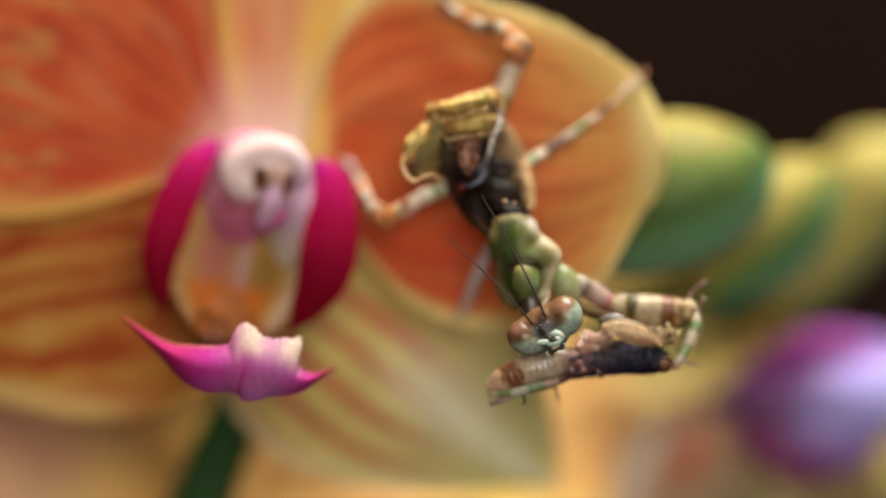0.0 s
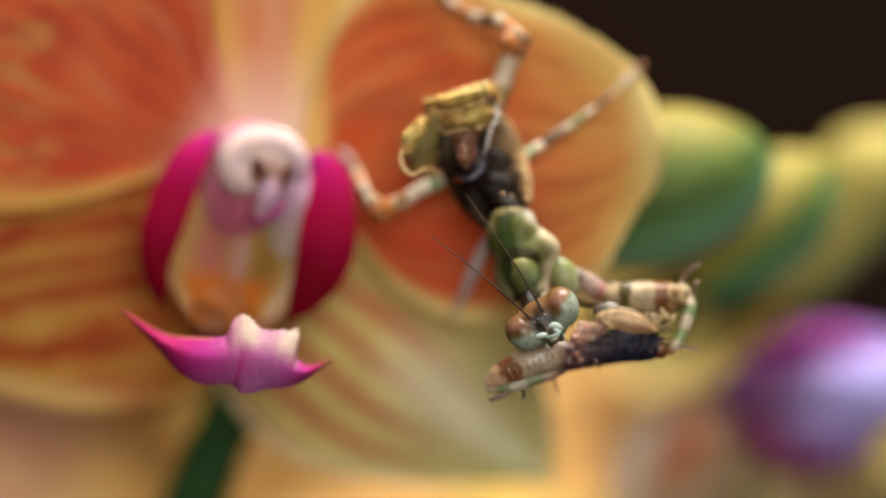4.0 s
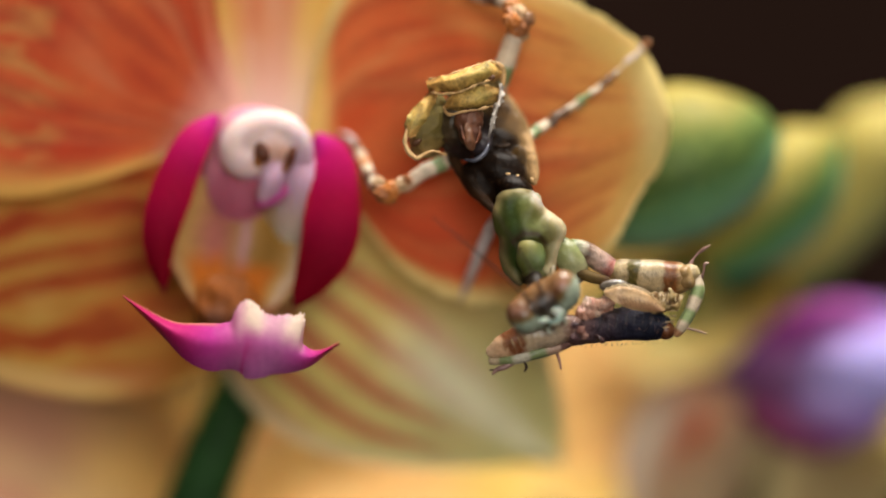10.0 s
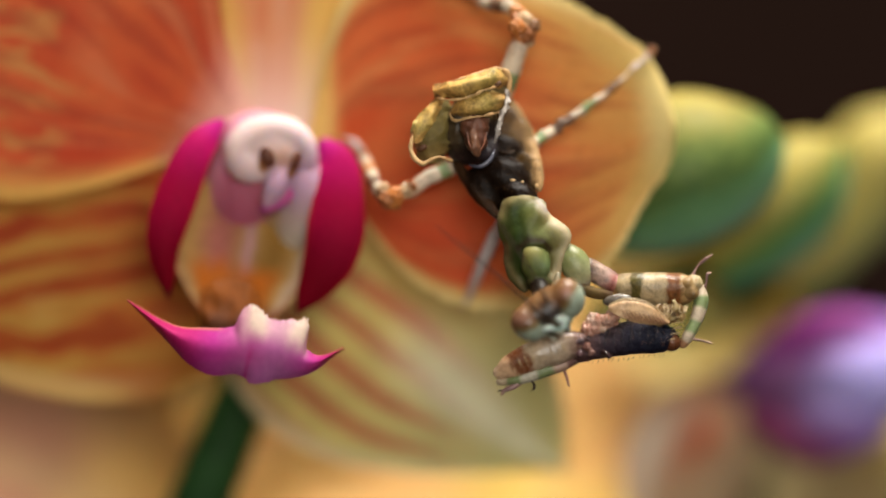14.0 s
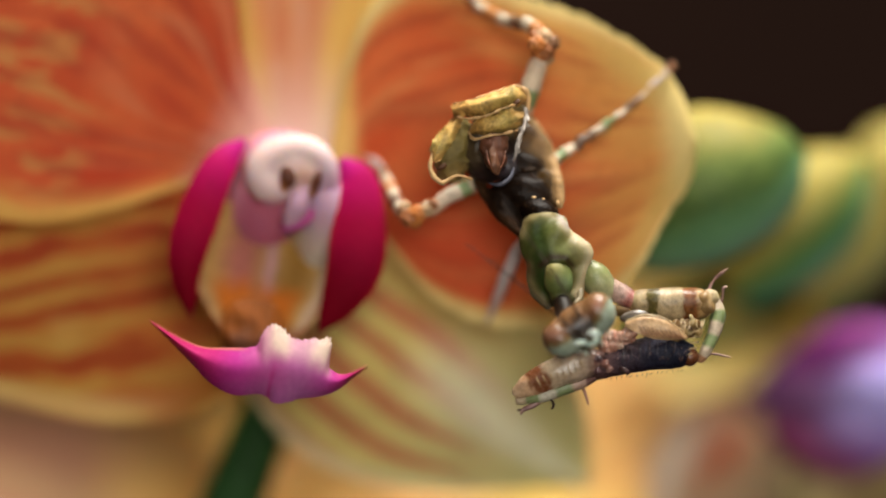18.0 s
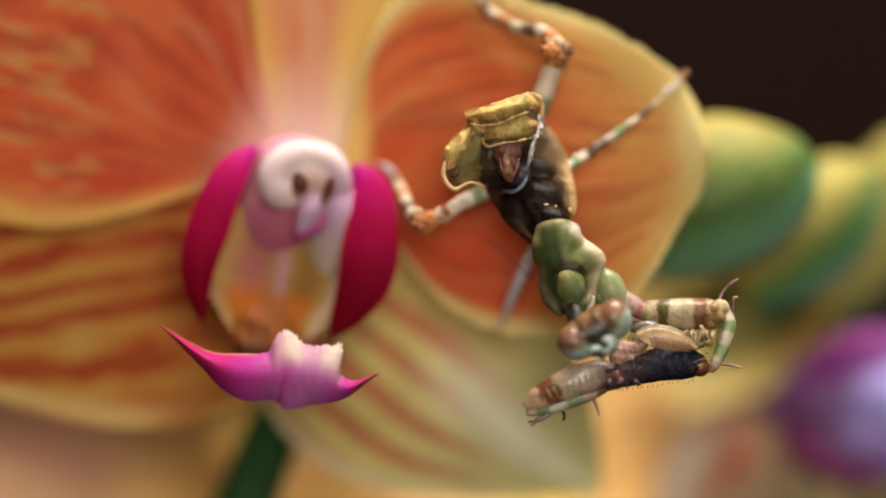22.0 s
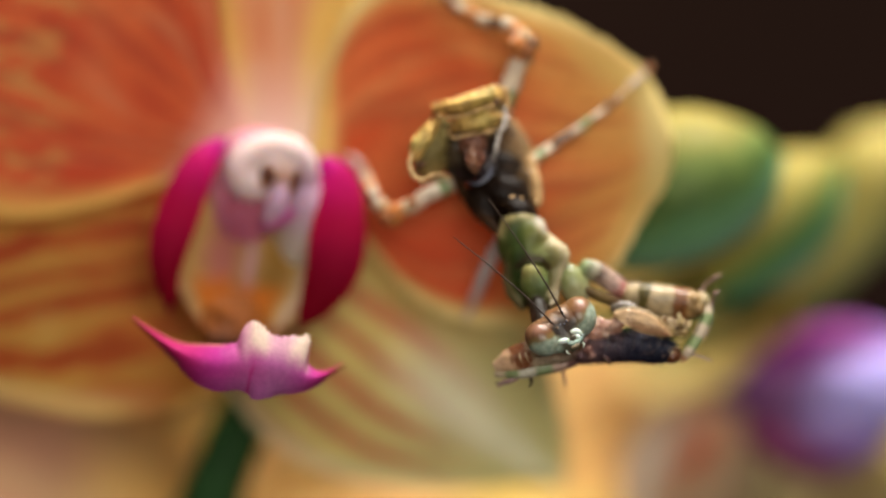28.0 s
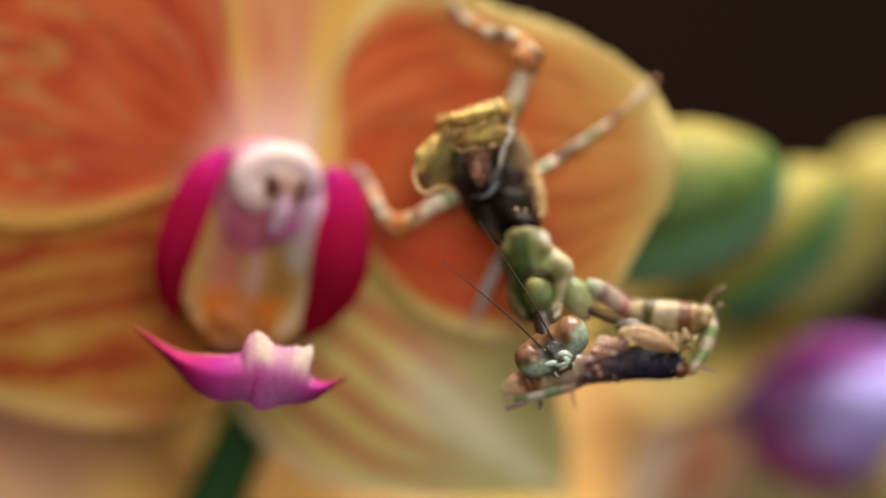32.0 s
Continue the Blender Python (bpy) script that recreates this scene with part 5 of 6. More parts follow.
on_head("eye", head_shape([ball((1.52, -0.24, 0.25), (1.14, 1.06, 1.32), (0, 0, 0), 20)], 0.1), EYE, "glossy brown and mint eye")
on_head("eye", head_shape([ball((-1.42, -0.26, 0.14), (1.03, 0.99, 1.22), (0, 0, 0), -20)], 0.1), EYE, "glossy brown and mint eye")
on_head("jaw", blob(local(-0.4, -0.55, -1.25), (0.26, 0.26, 0.42), -20, 12, 8), NECK, "brown jaw")
on_head("jaw", blob(local(0.5, -0.55, -1.25), (0.26, 0.26, 0.42), 20, 12, 8), NECK, "brown jaw")
on_head("palp", tube([local(-0.5, -0.7, -1.2), local(-0.6, -0.85, -1.4), local(-0.45, -0.8, -1.6)], [0.08, 0.07, 0.04], 8, 10), FACE, "pale palp")
on_head("palp", tube([local(0.6, -0.7, -1.2), local(0.7, -0.85, -1.4), local(0.55, -0.8, -1.6)], [0.08, 0.07, 0.04], 8, 10), FACE, "pale palp")
for x in (-0.24, 0.0, 0.24):
    on_head("ocellus", blob(local(x + 0.06, -1.12, 0.40 if x else 0.30), (0.07, 0.06, 0.07), 0, 10, 6), BLUISH, "bead-like simple eye")
MINT = skin("wet_mint_plate", 0.12, 0.6, 1200, 0.2, 0.3, 0.2, 0.05)
M_PALE, M_SEA = (0.62, 0.72, 0.64), (0.34, 0.46, 0.40)
for line, width, tone in (([(0.20, -1.02, -0.36), (0.58, -1.04, -0.50), (0.82, -0.92, -0.86)], [0.10, 0.20, 0.12], M_PALE), ([(-0.30, -0.98, -0.86), (0.18, -1.04, -1.06), (0.66, -0.96, -0.98)], [0.10, 0.19, 0.12], M_SEA),
                          ([(-0.86, -0.84, -0.46), (-0.46, -0.98, -0.62), (-0.12, -1.0, -0.70)], [0.12, 0.17, 0.08], M_PALE), ([(0.32, -1.08, -0.66), (0.46, -1.12, -0.80), (0.44, -1.06, -0.96)], [0.06, 0.12, 0.08], M_PALE)):
    on_head("face_plate", organic([cord(line, width, tone, 8)], 0.045, 0.1, 0.15), MINT, "wet pale mint plate of the face")
on_head("labrum", organic([ball((0.18, -1.05, -0.74), (0.26, 0.22, 0.22), (0.05, 0.04, 0.02)), ball((0.05, -1.0, -1.25), (0.34, 0.25, 0.16), (0.30, 0.24, 0.16))], 0.05, 0.12, 0.15), CHITIN, "dark upper lip")
turn_back = Matrix.Rotation(radians(-HEAD_TURN), 3, "Y")
for (x, z), (dx, dz) in (((-0.45, 0.30), (-6.6, 5.7)), ((0.36, 0.40), (-4.9, 7.8))):
    a = local(x, -1.0, z)
    reach = turn_back @ local(dx, 1.2, dz)
    sag = turn_back @ local(0.1, -0.1, 0.12)
    antenna = on_head("antenna", tube([a, a + reach * 0.33 + sag, a + reach * 0.66 + sag * 0.8, a + reach], [0.08, 0.06, 0.045, 0.028], 8, 60), DARK, "thread-like dark antenna")
    on_head("antenna_base", blob(a, (0.11, 0.16, 0.11), 0, 12, 8), NECK)

# forelegs, which hold the prey and move with it
GRASP_AT = board(1110, 560, 0)
COXA = flesh("pink_ringed_coxa", [(0, G_), (0.2, (0.40, 0.36, 0.24)), (0.34, (0.10, 0.05, 0.03)), (0.44, (0.38, 0.26, 0.20)), (0.58, (0.46, 0.30, 0.25)), (0.74, (0.26, 0.07, 0.055)), (0.88, (0.34, 0.16, 0.11)), (1, (0.14, 0.06, 0.03))], 0.35, 0.45, 0.45, (0.14, 0.07, 0.05), 1100, 0.4, wobble=0.12, mottle=0.7)
TIBIA = bands("green_white_tibia", [W_, G_, W_, G_, W_, (0.4, 0.2, 0.1)])
SPINE = flesh("cream_spine", [(0, (0.40, 0.30, 0.15)), (1, (0.34, 0.23, 0.11))], 0.35)
TARSUS = flesh("mauve_tarsus", [(0, (0.30, 0.17, 0.15)), (0.6, (0.20, 0.11, 0.10)), (1, (0.36, 0.22, 0.16))], 0.4)
arm = part("foreleg", tube([board(1000, 452, 0.2), board(1030, 458, 0.4), board(1066, 478, 0.6), board(1098, 494, 0.6)], [0.62, 0.72, 0.68, 0.5], 16, 26, 1, 0.06, 1500), COXA, mantis, "ringed grasping foreleg", pivot=GRASP_AT)
part("shoulder", tube([board(984, 428, 0.2), board(1002, 450, 0.1), board(1016, 478, 0.2), board(1024, 496, 0.4)], [0.55, 0.95, 0.85, 0.4], 18, 20, 0.9, 0.05), flesh("green_cream_shoulder", [(0, (0.12, 0.13, 0.05)), (0.35, (0.20, 0.22, 0.085)), (0.7, (0.32, 0.31, 0.17)), (0.86, (0.40, 0.33, 0.22)), (1, (0.14, 0.08, 0.04))], 0.35, 0.4, 0.2, (0.4, 0.4, 0.25), 700, 0.2, sss=0.15, mottle=0.3), shield, "pale green shoulder")
part("trochanter", tube([board(1008, 490, -0.2), board(1040, 500, -0.2), board(1072, 506, 0.0)], [0.3, 0.38, 0.3], 12, 14), flesh("olive_trochanter", [(0, (0.05, 0.028, 0.01)), (0.5, (0.11, 0.07, 0.022)), (1, (0.05, 0.025, 0.012))], 0.55, 0.1), arm)
F_CREAM, F_OLIVE, F_BARK, F_SAND = (0.38, 0.285, 0.155), (0.09, 0.07, 0.015), (0.17, 0.058, 0.014), (0.32, 0.195, 0.075)
FEMUR = flesh("ringed_femur", [(0.05, F_SAND), (0.12, F_CREAM), (0.26, F_CREAM), (0.29, F_OLIVE), (0.37, F_OLIVE), (0.40, F_CREAM), (0.62, F_CREAM), (0.65, F_BARK), (0.75, F_BARK), (0.79, F_SAND), (1, F_SAND)], 0.35, 0.45, 0.35, (0.16, 0.09, 0.04), 900, 0.3, sss=0.1, wobble=0.07, mottle=0.8)
part("femur", tube([board(1078, 494, 0.7), board(1096, 489, 0.5), board(1128, 489, 0.4), board(1162, 493, 0.4), board(1198, 492, 0.4), board(1222, 490, 0.5)], [0.5, 0.86, 1.0, 1.06, 1.0, 0.55], 28, 60, 0.8, 0.16, 900), FEMUR, arm, "stout femur ringed in cream, olive and brown")
part("femur_knob", organic([ball(mm(1204, 482, 0.1), (0.6, 0.6, 0.5), F_SAND, -10), ball(mm(1220, 482, 0.2), (0.45, 0.5, 0.5), (0.50, 0.40, 0.22)), ball(mm(1212, 500, -0.1), (0.5, 0.5, 0.45), F_SAND)], 0.07, 0.4, 0.3, 0.04, 6.0, gain=0.8), INSECT, arm, "sand-coloured knob of the knee")
part("tibia", tube([board(1226, 488, 0.3), board(1230, 516, 0.1), board(1220, 548, -0.2), board(1206, 578, -0.3), board(1196, 594, -0.2)], [0.42, 0.46, 0.42, 0.36, 0.2], 14, 26, 1, 0.06), TIBIA, arm, "green and white tibia")
part("tarsus", tube([board(1212, 474, 0.8), board(1222, 454, 0.9), board(1236, 440, 0.8), board(1248, 432, 0.7)], [0.12, 0.08, 0.10, 0.05], 10, 16, 1, 0.04, 3000), TARSUS, arm, "thin mauve tarsus")
part("tarsus", tube([board(1232, 496, 0.3), board(1238, 482, 0.1), board(1240, 466, 0.0), board(1247, 464, 0.0)], [0.12, 0.08, 0.10, 0.05], 10, 16, 1, 0.04, 3000), TARSUS, arm, "hooked tarsus")
pad = random.Random(12)
part("spiny_pad", organic([ball(mm(1150 + 48 * pad.random(), 520 + 34 * pad.random(), -0.55 - 0.3 * pad.random()), (0.2 + 0.25 * pad.random(), 0.2, 0.12 + 0.14 * pad.random()), ((0.40, 0.27, 0.10), (0.22, 0.12, 0.04), (0.50, 0.39, 0.20), (0.09, 0.045, 0.018))[k % 4], 180 * pad.random()) for k in range(22)] + [ball(mm(1176, 536, -0.35), (0.95, 0.35, 0.6), (0.22, 0.12, 0.04), -25)], 0.05, 0.1, 0.1, 0.04, 9.0, gain=0.7), INSECT, arm, "warty amber pad on the inner side")
thorns = random.Random(8)
for k in range(14):
    u, v, a = 1164 + 44 * thorns.random(), 520 + 12 * thorns.random(), thorns.uniform(-8, 8)
    part("spine", tube([board(u, v - 4, -0.5), board(u + a * 0.5, v + 4, -0.9), board(u + a, v + 6 + 7 * thorns.random(), -1.0)], [0.05, 0.035, 0.01], 6, 6), SPINE, arm)
for k in range(5):
    part("spine", tube([board(1200 - 3 * k, 540 + 10 * k, -0.4), board(1192 - 3 * k, 541 + 10 * k, -0.9), board(1184 - 3 * k, 543 + 10 * k, -1.0)], [0.06, 0.045, 0.015], 6, 6), SPINE, arm)

PALE_FEMUR = flesh("ringed_pale_femur", [(0.0, (0.07, 0.035, 0.03)), (0.16, (0.16, 0.09, 0.07)), (0.28, (0.36, 0.27, 0.19)), (0.55, (0.42, 0.32, 0.21)), (0.60, (0.17, 0.06, 0.025)), (0.71, (0.16, 0.06, 0.025)), (0.76, (0.50, 0.31, 0.18)), (1, (0.52, 0.36, 0.22))], 0.24, 0.5, 0.2, (0.16, 0.08, 0.04), 900, 0.15, sss=0.15, wobble=0.10, mottle=0.5)
arm2 = part("foreleg", tube([board(1032, 588, -0.4), board(1000, 592, -0.7), board(960, 604, -0.9), board(920, 620, -0.9), board(888, 636, -0.8), board(868, 644, -0.6)], [0.5, 0.9, 1.0, 0.88, 0.72, 0.35], 28, 60, 0.85, 0.16, 900), PALE_FEMUR, mantis, "pale ringed grasping foreleg", pivot=GRASP_AT)
TIBIA2 = bands("dull_green_tibia", [(0.44, 0.34, 0.22), (0.16, 0.20, 0.08), (0.46, 0.42, 0.32), (0.15, 0.19, 0.08), (0.34, 0.22, 0.16), (0.12, 0.06, 0.05)], 0.3)
part("tibia", tube([board(872, 658, -0.5), board(900, 655, -0.8), board(940, 644, -0.8), board(984, 630, -0.7), board(1010, 622, -0.5)], [0.25, 0.36, 0.4, 0.36, 0.2], 14, 26, 1, 0.08), TIBIA2, arm2, "green and white tibia")
part("tarsus", tube([board(912, 660, -0.8), board(898, 668, -0.9), board(884, 674, -0.9), board(878, 682, -0.9)], [0.16, 0.18, 0.14, 0.08], 10, 16, 1, 0.05, 3000), TARSUS, arm2, "dark tarsus")
part("tarsus_claw", tube([board(884, 676, -0.9), board(876, 674, -0.9), board(872, 676, -0.9)], [0.07, 0.06, 0.03], 8, 8), DARK, arm2)
part("hook", tube([board(930, 655, -0.9), board(936, 662, -1.0), board(936, 670, -1.0), board(932, 674, -1.0)], [0.06, 0.09, 0.08, 0.03], 8, 12), DARK, arm2, "dark hooked spine")
for k in range(8):
    u, v = 908 + 11 * k, 626 - 4.2 * k
    part("spine", tube([board(u, v - 8, -1.6), board(u + 3, v, -1.9), board(u + 8, v + 9, -1.9)], [0.045, 0.04, 0.015], 6, 6), SPINE, arm2)

# ---- the prey: a half-eaten small cricket ----
prey = thing("cricket", GRASP_AT, "half-eaten dark cricket held in the mantis forelegs", "insect")
INK = flesh("blue_black_shell", [(0, (0.05, 0.03, 0.03)), (0.4, (0.028, 0.024, 0.034)), (0.8, (0.016, 0.017, 0.028)), (1, (0.03, 0.015, 0.012))], 0.45, 0.5, 0.35, (0.07, 0.06, 0.08), 1500, 0.9)
WING = bands("wing_cells", [(0.56, 0.36, 0.19), (0.60, 0.39, 0.20), (0.54, 0.34, 0.17)], 0.25)
part("body", organic([
    cord([mm(996, 606, 0.1), mm(1016, 600, -0.1), mm(1060, 590, -0.2), mm(1110, 582, -0.2), mm(1150, 580, -0.2), mm(1172, 578, 0.0)], [0.45, 0.72, 0.80, 0.84, 0.82, 0.6], [(0.12, 0.055, 0.045), (0.09, 0.045, 0.045), (0.035, 0.024, 0.035), (0.012, 0.012, 0.026), (0.008, 0.010, 0.022), (0.008, 0.010, 0.022)]),
    ball(mm(1112, 566, 0.2), (2.1, 0.6, 0.65), (0.022, 0.015, 0.02), -6),
    ball(mm(1030, 582, -0.6), (0.7, 0.5, 0.4), (0.09, 0.05, 0.05), -10), ball(mm(1078, 570, -0.7), (0.6, 0.4, 0.35), (0.04, 0.025, 0.03)), ball(mm(1010, 606, -0.5), (0.5, 0.4, 0.4), (0.07, 0.035, 0.03))], 0.075, 0.3, 0.2, 0.02, 5.0), skin("rough_shell", 0.33, 0.18, 1700, 0.8, 0.0, 0.7, 0.3, (0.035, 0.03, 0.045)), prey, "blue-black ridged body")
mush = random.Random(11)
torn = [ball(mm(1002 + 62 * mush.random(), 578 + 30 * mush.random(), -0.55 - 0.5 * mush.random()), (0.18 + 0.3 * mush.random(), 0.25, 0.14 + 0.2 * mush.random()), ((0.20, 0.09, 0.07), (0.06, 0.03, 0.03), (0.30, 0.17, 0.14), (0.035, 0.022, 0.03), (0.13, 0.07, 0.075))[k % 5], 180 * mush.random()) for k in range(26)]
part("torn_side", organic(torn + [ball(mm(1034, 592, -0.2), (1.2, 0.5, 0.5), (0.09, 0.045, 0.045), -10)], 0.05, 0.12, 0.1, 0.04, 9.0), skin("wet_dark_flesh", 0.16, 0.6, 1500, 0.4, 0.1, 0.5, 0.2, (0.03, 0.015, 0.012)), prey, "torn glistening red-brown side")
for k in range(7):
    u = 1058 + 15 * k
    part("body_ring", tube([board(u - 2, 606 - k * 2, -0.4), board(u + 2, 592 - k * 2, -1.1), board(u + 4, 574 - k * 1.5, -1.1), board(u + 5, 560 - k, -0.6)], [0.03, 0.06, 0.05, 0.03], 6, 12, 1, 0.04, 4000), INK, prey)
part("head", blob(board(1178, 586, -0.2), (0.6, 0.65, 0.62), 0, 18, 12, 0.06), flesh("red_brown_head", [(0, (0.09, 0.028, 0.012)), (1, (0.15, 0.055, 0.02))], 0.25), prey, "red-brown head")
part("antenna", tube([board(1200, 580, -0.4), board(1225, 582, -0.4), board(1250, 588, -0.4)], [0.08, 0.07, 0.06], 8, 12), TARSUS, prey, "broken antenna")
rnd = random.Random(5)
F_PINK = [(0.62, 0.36, 0.26), (0.52, 0.26, 0.18), (0.70, 0.48, 0.36), (0.42, 0.18, 0.12)]
scraps = []
for k in range(12):
    u = 1030 + rnd.random() * 52
    scraps.append(ball(mm(u, 570 - 0.35 * (u - 1030) - rnd.random() * 26 + 8, -0.4 - 0.5 * rnd.random()), (0.26 + 0.34 * rnd.random(), 0.34, 0.22 + 0.24 * rnd.random()), F_PINK[k % 4], 180 * rnd.random()))
part("torn_flesh", organic(scraps + [ball(mm(1058, 556, -0.2), (1.0, 0.5, 0.5), F_PINK[1], -15)], 0.05, 0.16, 0.12, 0.05, 9.0, gain=0.75), skin("wet_flesh", 0.2, 0.6, 1500, 0.5, 0.3, 0.5, 0.3, (0.25, 0.08, 0.05)), prey, "torn wet pink flesh")
part("wing_edge", tube([board(1068, 520, -1.2), board(1100, 511, -1.35), board(1140, 520, -1.35), board(1172, 548, -1.2)], [0.05, 0.08, 0.07, 0.04], 8, 24), SPINE, prey, "pale leading edge of the wing")
wing = part("wing", blade([(1066, 526, -1.15), (1100, 528, -1.35), (1140, 538, -1.35), (1174, 552, -1.15)], [(0, 4), (0.2, 13), (0.5, 17), (0.8, 12), (1, 2)], [(0, 4), (0.2, 15), (0.5, 21), (0.8, 14), (1, 2)], 0.25, 0.15, 0.10, 30, 16, bow=1.0, freq=600), WING, prey, "tan veined wing")
for k in range(10):
    u = 1090 + 7.5 * k
    part("vein", tube([board(u, 531 + 0.9 * k, -1.55), board(u + 6, 541 + 0.9 * k, -1.55), board(u + 13, 549 + 0.7 * k, -1.42)], [0.02, 0.035, 0.02], 6, 8), RUST, wing)
part("clear_wing", blob(board(1080, 514, -0.7), (0.95, 0.4, 0.44), -8, 22, 14, 0.2), flesh("clear_wing_skin", [(0, (0.06, 0.045, 0.035)), (0.6, (0.11, 0.09, 0.072)), (1, (0.15, 0.13, 0.105))], 0.16, 0.6, 0.0, sss=0.3), prey, "greyish clear wing stump")
part("leg", tube([board(986, 630, 0.4), board(993, 648, 0.6), board(998, 666, 0.8)], [0.1, 0.1, 0.06], 8, 10), flesh("pink_leg", [(0, (0.45, 0.22, 0.15)), (1, (0.5, 0.28, 0.2))], 0.4), prey, "thin pink leg")
part("tail", tube([board(1000, 604, -0.3), board(975, 600, -0.3), board(955, 590, -0.2)], [0.6, 0.5, 0.3], 12, 12, 1, 0.1), INK, prey)

bristles = random.Random(3)
part("hairs", joined([tube([board(u, v, -0.3), board(u + a * 0.5, v + b * 0.6, -0.5), board(u + a, v + b, -0.6)], [0.03, 0.022, 0.008], 5, 4)
                      for u, v, a, b in [(k, 624 - 0.11 * (k - 1000) + 2 * bristles.random(), bristles.uniform(-6, 2), bristles.uniform(2, 6)) for k in range(1004, 1170, 9)]]), DARK, prey, "short dark hairs")
part("hairs", joined([tube([board(u, v, -0.9), board(u + a * 0.5, v - b * 0.6, -1.2), board(u + a, v - b, -1.3)], [0.022, 0.018, 0.006], 5, 4)
                      for u, v, a, b in [(1020 + 150 * bristles.random(), 566 + 30 * bristles.random(), bristles.uniform(-6, 6), bristles.uniform(4, 9)) for k in range(50)]]), TARSUS, prey, "short pale hairs")


# ---- movement ----
def motions():
    root = PLACE[mantis.name]

    def shifted(at, x, z, turn, base=Vector((0, 0, 0))):
        return Matrix.Translation(at - base + Vector((x, 0, z)) * MM) @ Matrix.Rotation(radians(turn), 4, "Y")

    def nod(x, z, pitch, yaw, roll):
        turn = Matrix.Rotation(radians(HEAD_TURN + roll), 4, "Y") @ Matrix.Rotation(radians(yaw), 4, "Z") @ Matrix.Rotation(radians(pitch), 4, "X")
        return Matrix.Translation(HEAD_AT - root + Vector((x, 0, z)) * MM) @ turn

    # the prey and both forelegs: shift right and up in mm, turn in degrees
    held = [
        (0, 0.09, -0.32, 3.1), (0.5, 0.08, -0.2, 2.4), (1, 0.12, -0.24, 2.3), (1.5, -0.01, -0.06, 2.4), (2, -0.06, 0.03, 2.2),
        (2.5, -0.04, -0.02, 1.6), (3, -0.13, 0, 0.5), (3.5, -0.07, 0.03, -0.7), (5.5, 0.09, -0.3, 0.8), (6, 0.02, -0.2, 0.8),
        (6.5, 0.03, -0.2, 0.3), (7, -0.08, -0.13, 0.4), (7.5, -0.01, -0.07, -0), (8, -0.11, 0.04, 0.2), (8.5, -0, -0.08, -0.5),
        (9, -0, 0, -0), (9.5, 0.18, -0.28, 0.9), (10, -0.13, 0.15, 3.4), (10.5, -0.02, -0.03, 1.6), (11, 0.01, -0.16, 0.8),
        (11.5, 0, -0.2, 0.8), (12, -0.19, -0.07, 1.2), (12.5, -0.15, -0.03, 0.6), (13, -0.13, -0.1, 0.4), (13.5, -0.12, -0.27, -1),
        (14, -0.05, -0.28, 0.1), (14.5, -0.27, -0.1, -1.7), (16.5, -0.22, -0.49, -0.9), (17, -0.27, -0.27, -0.8), (17.5, -0.39, -0.13, -0.8),
        (18, -0.36, -0.28, -0.8), (18.5, -0.34, -0.41, -0.9), (19, -0.43, -0.45, -0.6), (19.5, -0.32, -0.58, -1.2), (20, -0.39, -0.54, -1.7),
        (20.5, -0.32, -0.67, -1.9), (21, -0.18, -0.83, -1.4), (21.5, -0.52, -0.52, -1.7), (22, -0.43, -0.46, -1.5), (22.5, -0.71, -0.48, -2.5),
        (23, -0.32, -0.46, -2.7), (23.5, -0.17, -0.32, -2.4), (24, 0.06, -0.12, -1.1), (24.5, -0.24, 0.42, 2), (25, -0.13, 0.4, 3.6),
        (25.5, -0.03, 0.19, 5.2), (27.5, 0.1, 0.1, 7.8), (28, 0.2, 0.09, 7.2), (28.5, 0.28, 0.03, 6.6), (29, 0.42, 0.01, 5),
        (29.5, 0.36, 0.05, 4.8), (30, 0.23, 0.16, 5.3), (30.5, 0.28, 0.17, 5.3), (31, 0.51, -0.04, 4), (31.5, 0.52, -0.03, 4),
        (32, 0.41, -0.16, 3.7)]
    walk(prey, [(t, shifted(GRASP_AT, x, z, a)) for t, x, z, a in held])
    walk(arm, [(t, shifted(GRASP_AT, x, z, a, root)) for t, x, z, a in held])
    walk(arm2, [(t, shifted(GRASP_AT, x, z, a, root)) for t, x, z, a in held])
    walk(shield, [(t, shifted(PLACE[shield.name], x, z, a, root)) for t, x, z, a in [
        (0, -0.06, 0.07, 0.63), (1, -0.06, 0.06, 0.29), (2, -0.04, 0.05, 0.14), (3, -0.02, 0.04, -0.23), (3.5, -0.02, 0.04, -0.32),
        (5.5, -0.06, 0.09, 0.97), (6, -0.06, 0.08, 0.88), (7, -0.04, 0.05, 0.84), (8, -0.02, 0.02, 0.19), (9, 0, 0.01, 0.24),
        (10, -0.01, -0.02, 0.63), (11, -0.01, -0.01, 0.83), (12, -0.01, -0.03, 0.74), (13, -0.01, -0.03, 0.28), (14, -0.01, -0.03, 0.04),
        (14.5, -0.01, -0.04, -0.11), (16.5, 0.01, -0.02, -0.24), (17, 0.01, -0.02, -0.26), (18, 0.01, -0.03, -0.4), (19, 0.01, -0.02, -0.31),
        (20, 0, -0, -0.2), (21, 0.01, -0.01, -0.19), (22, 0.04, -0, -0.15), (23, 0.06, -0.01, -0.31), (24, 0.04, -0.05, -0.16),
        (25, 0.02, -0.1, 0.53), (25.5, 0.01, -0.11, 0.62), (27.5, 0.02, -0.18, 1.48), (28, 0.02, -0.17, 1.33), (29, 0.04, -0.16, 1.12),
        (30, 0.06, -0.19, 1.19), (31, 0.05, -0.21, 1.3), (32, 0.05, -0.22, 1.43)]])
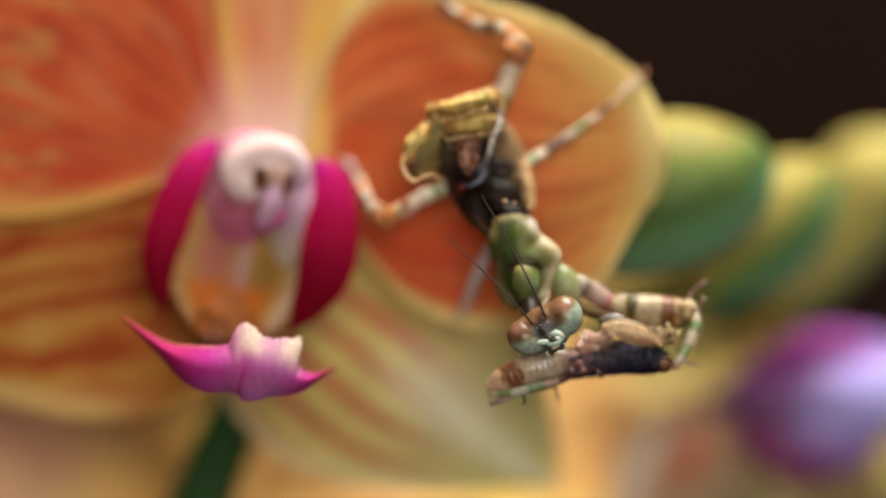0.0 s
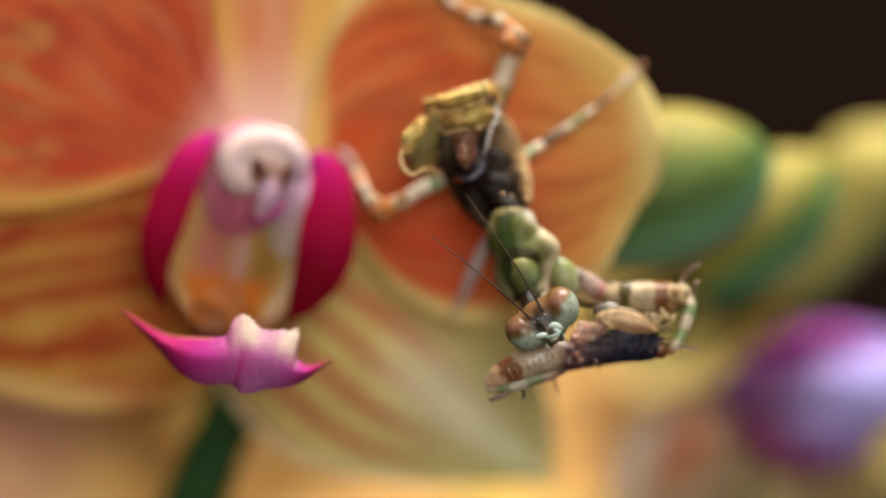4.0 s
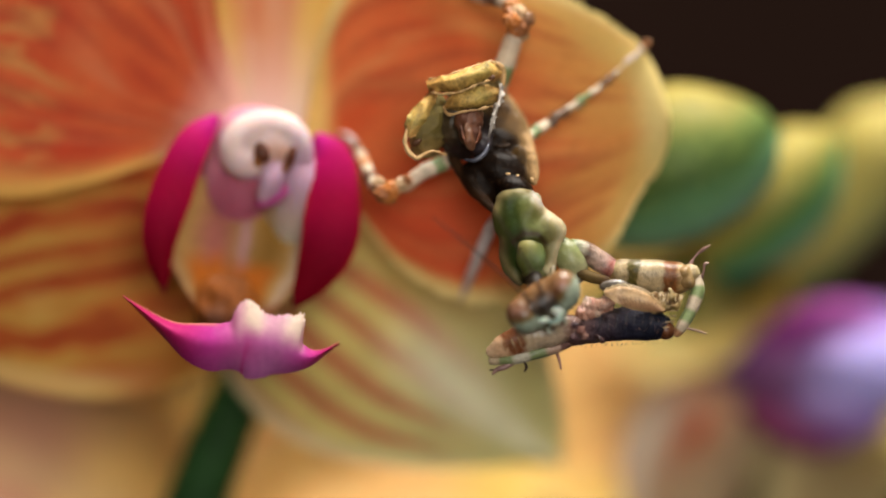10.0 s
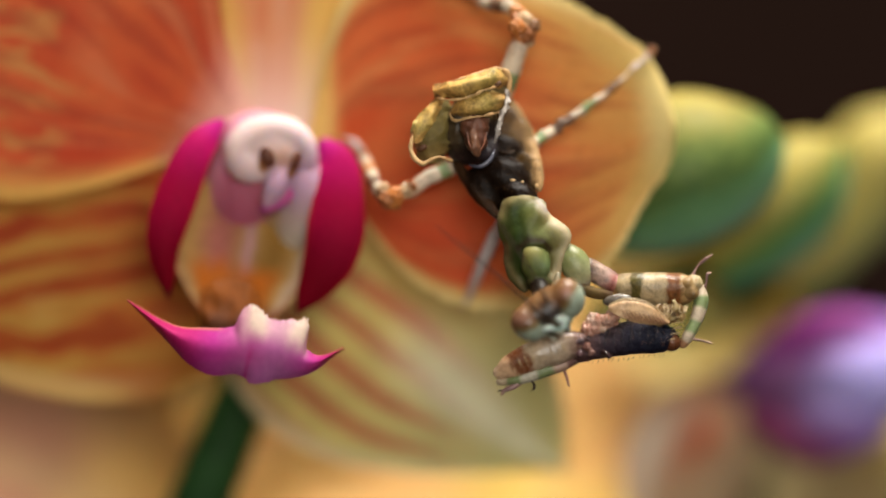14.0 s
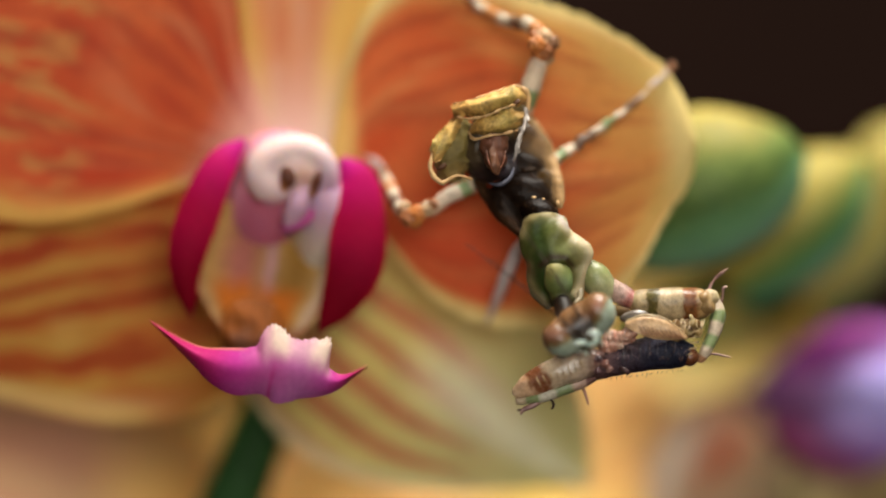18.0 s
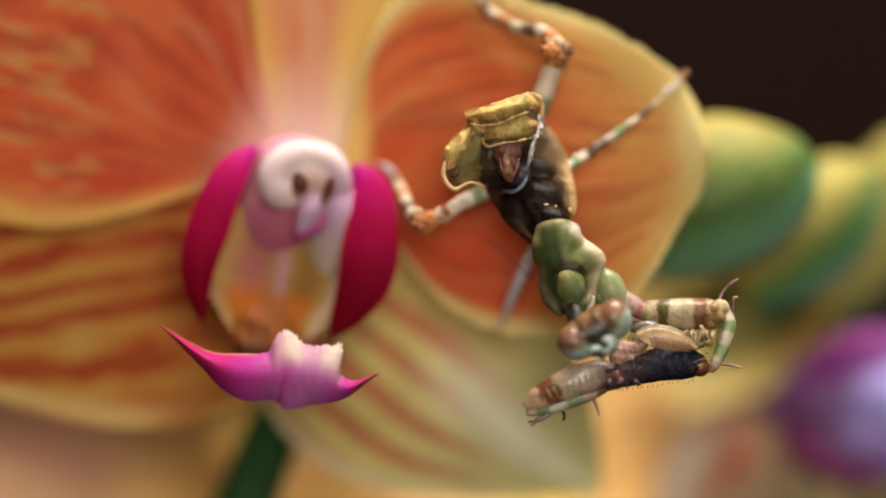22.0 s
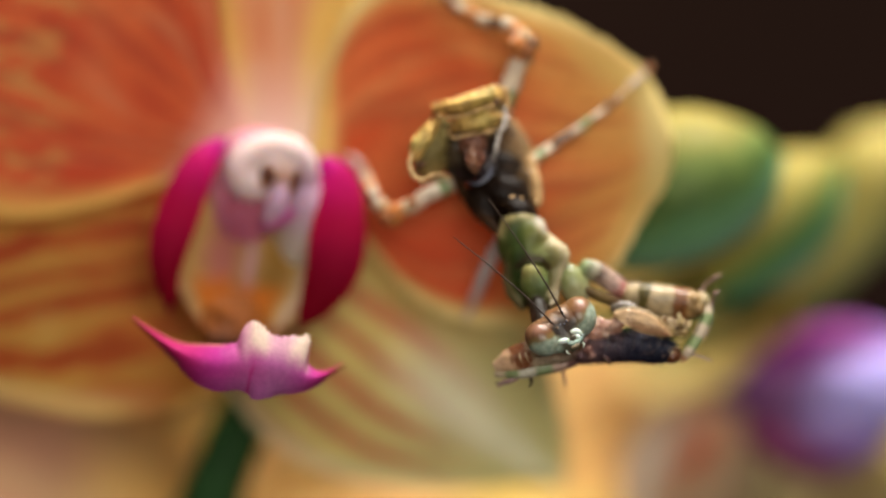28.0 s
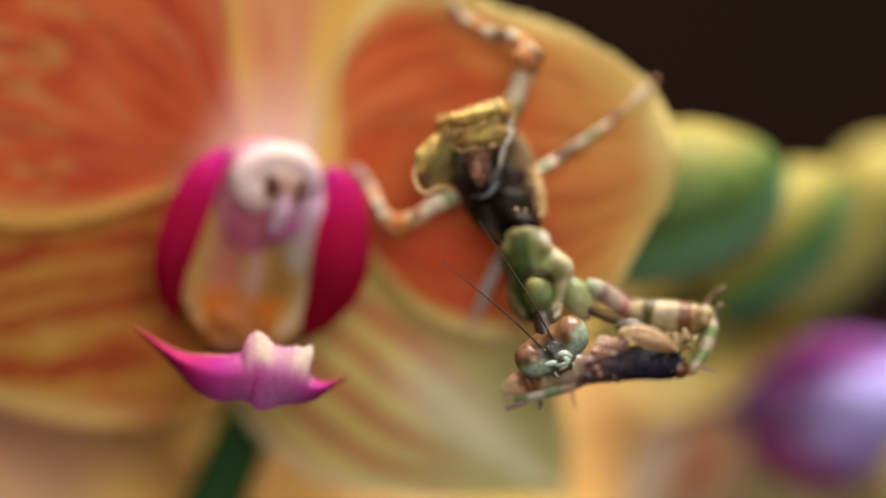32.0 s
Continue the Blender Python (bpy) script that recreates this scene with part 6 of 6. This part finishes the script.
    walk(curl, [(t, shifted(PLACE[curl.name], x, z, a, root)) for t, x, z, a in [
        (0, 0.01, 0.08, 1.28), (1, 0.04, 0.08, 1.21), (2, 0.03, 0.09, 1.24), (3, 0.02, 0.05, 0.82), (3.5, 0.02, 0.03, 0.58),
        (5.5, -0.04, 0.05, 0.47), (6, -0.01, 0.03, 0.31), (7, 0.06, -0.03, 0.09), (8, 0.05, -0.02, 0.01), (9, 0.02, -0.02, -0.05),
        (10, 0.01, -0.01, -0.14), (11, -0, 0.04, 0.22), (12, 0, -0, 0.3), (13, 0.05, -0.03, 0.12), (14, 0.06, -0.01, -0.13),
        (14.5, 0.05, -0.01, -0.25), (16.5, 0.05, -0.05, 0.19), (17, 0.03, -0.05, -0.04), (18, -0.02, -0.05, -0.21), (19, 0.05, -0.08, -0.21),
        (20, 0.03, -0.04, -0.39), (21, -0.03, -0.02, -0.15), (22, 0.02, -0.07, -0.03), (23, 0.02, -0.05, -0.06), (24, -0.04, -0.04, -0.1),
        (25, -0.06, -0.01, 0.14), (25.5, -0.07, 0.01, 0.18), (27.5, 0, -0.05, 0.18), (28, -0.01, -0.04, 0.35), (29, -0.02, -0.04, 0.41),
        (30, 0.03, -0.11, 0.28), (31, -0, -0.1, 0.57), (32, -0, -0.11, 0.53)]])
    # the head nods as it chews: shift, pitch (face down), yaw, roll
    walk(head, [(t, nod(x, z, p, y, r)) for t, x, z, p, y, r in [
        (0, 0.3, 0.2, 0, 0, 4), (1, 0.25, 0.25, 0, 0, 2), (2, 0.3, 0.3, 0.9, 0, 1), (3, 0.32, 0.2, 0, 0, 2), (3.5, 0.36, 0.15, 0, 0, -2),
        (5.5, 0.1, 0.3, 2.7, 0, 0), (6, 0.08, 0.26, 3.6, 0, -2), (6.5, 0.1, 0.25, 6.3, 0, -2), (7, 0.14, 0.2, 9, 0, -1), (8, 0.14, 0.32, 9.9, 0, -3),
        (9, 0, 0, 10.8, 0, 0), (9.5, 0.18, 0.15, 9.9, 0, -1), (10, -0.1, 0.1, 10.8, 0, 0), (10.5, -0.2, -0.18, 11.7, 0, 4), (11, -0.14, -0.04, 10.8, 0, 3),
        (12, -0.18, 0.04, 10.8, 0, 2), (12.5, -0.3, -0.1, 11.7, 0, 0), (13, -0.3, -0.04, 11.7, 0, 0), (14, -0.07, 0, 10.8, 0, -1), (14.5, -0.28, -0.22, 11.7, 0, -4),
        (16.5, 0.4, -0.07, 9, 4, -1), (17, 0.3, 0.15, 9, 4, -1), (18, 0.5, 0.07, 8.1, 4, -2), (18.5, 0.58, 0.1, 4.5, 4, -1), (19, 0.58, 0, 0.9, 4, 2),
        (19.5, 0.8, 0.25, 8.1, 6, 2), (20, 0.95, 0.22, 10.8, 8, 1), (21, 0.8, 0.26, 10.8, 8, 2), (22, 0.7, 0.22, 10.8, 6, 2), (23, 0.76, 0.22, 9.9, 4, 1),
        (23.5, 0.55, 0.04, 6.3, 2, -4), (24, 0.25, -0.15, 1.8, 0, -6), (24.5, -0.1, -0.18, 0, 0, -6), (25, -0.15, -0.25, 0, 0, 0), (25.5, 0.87, 0.44, 0, 16, 6),
        (27.5, 0.9, 0, 0, 22, 4), (28, 0.72, -0.18, 0, 20, 2), (29, 0.3, -0.47, 0, 8, 0), (30, 0.04, -0.47, 0.9, 4, 0), (31, -0.18, -0.58, 0.9, 2, -2), (32, 0, -0.65, 0.9, 2, 0)]])


motions()
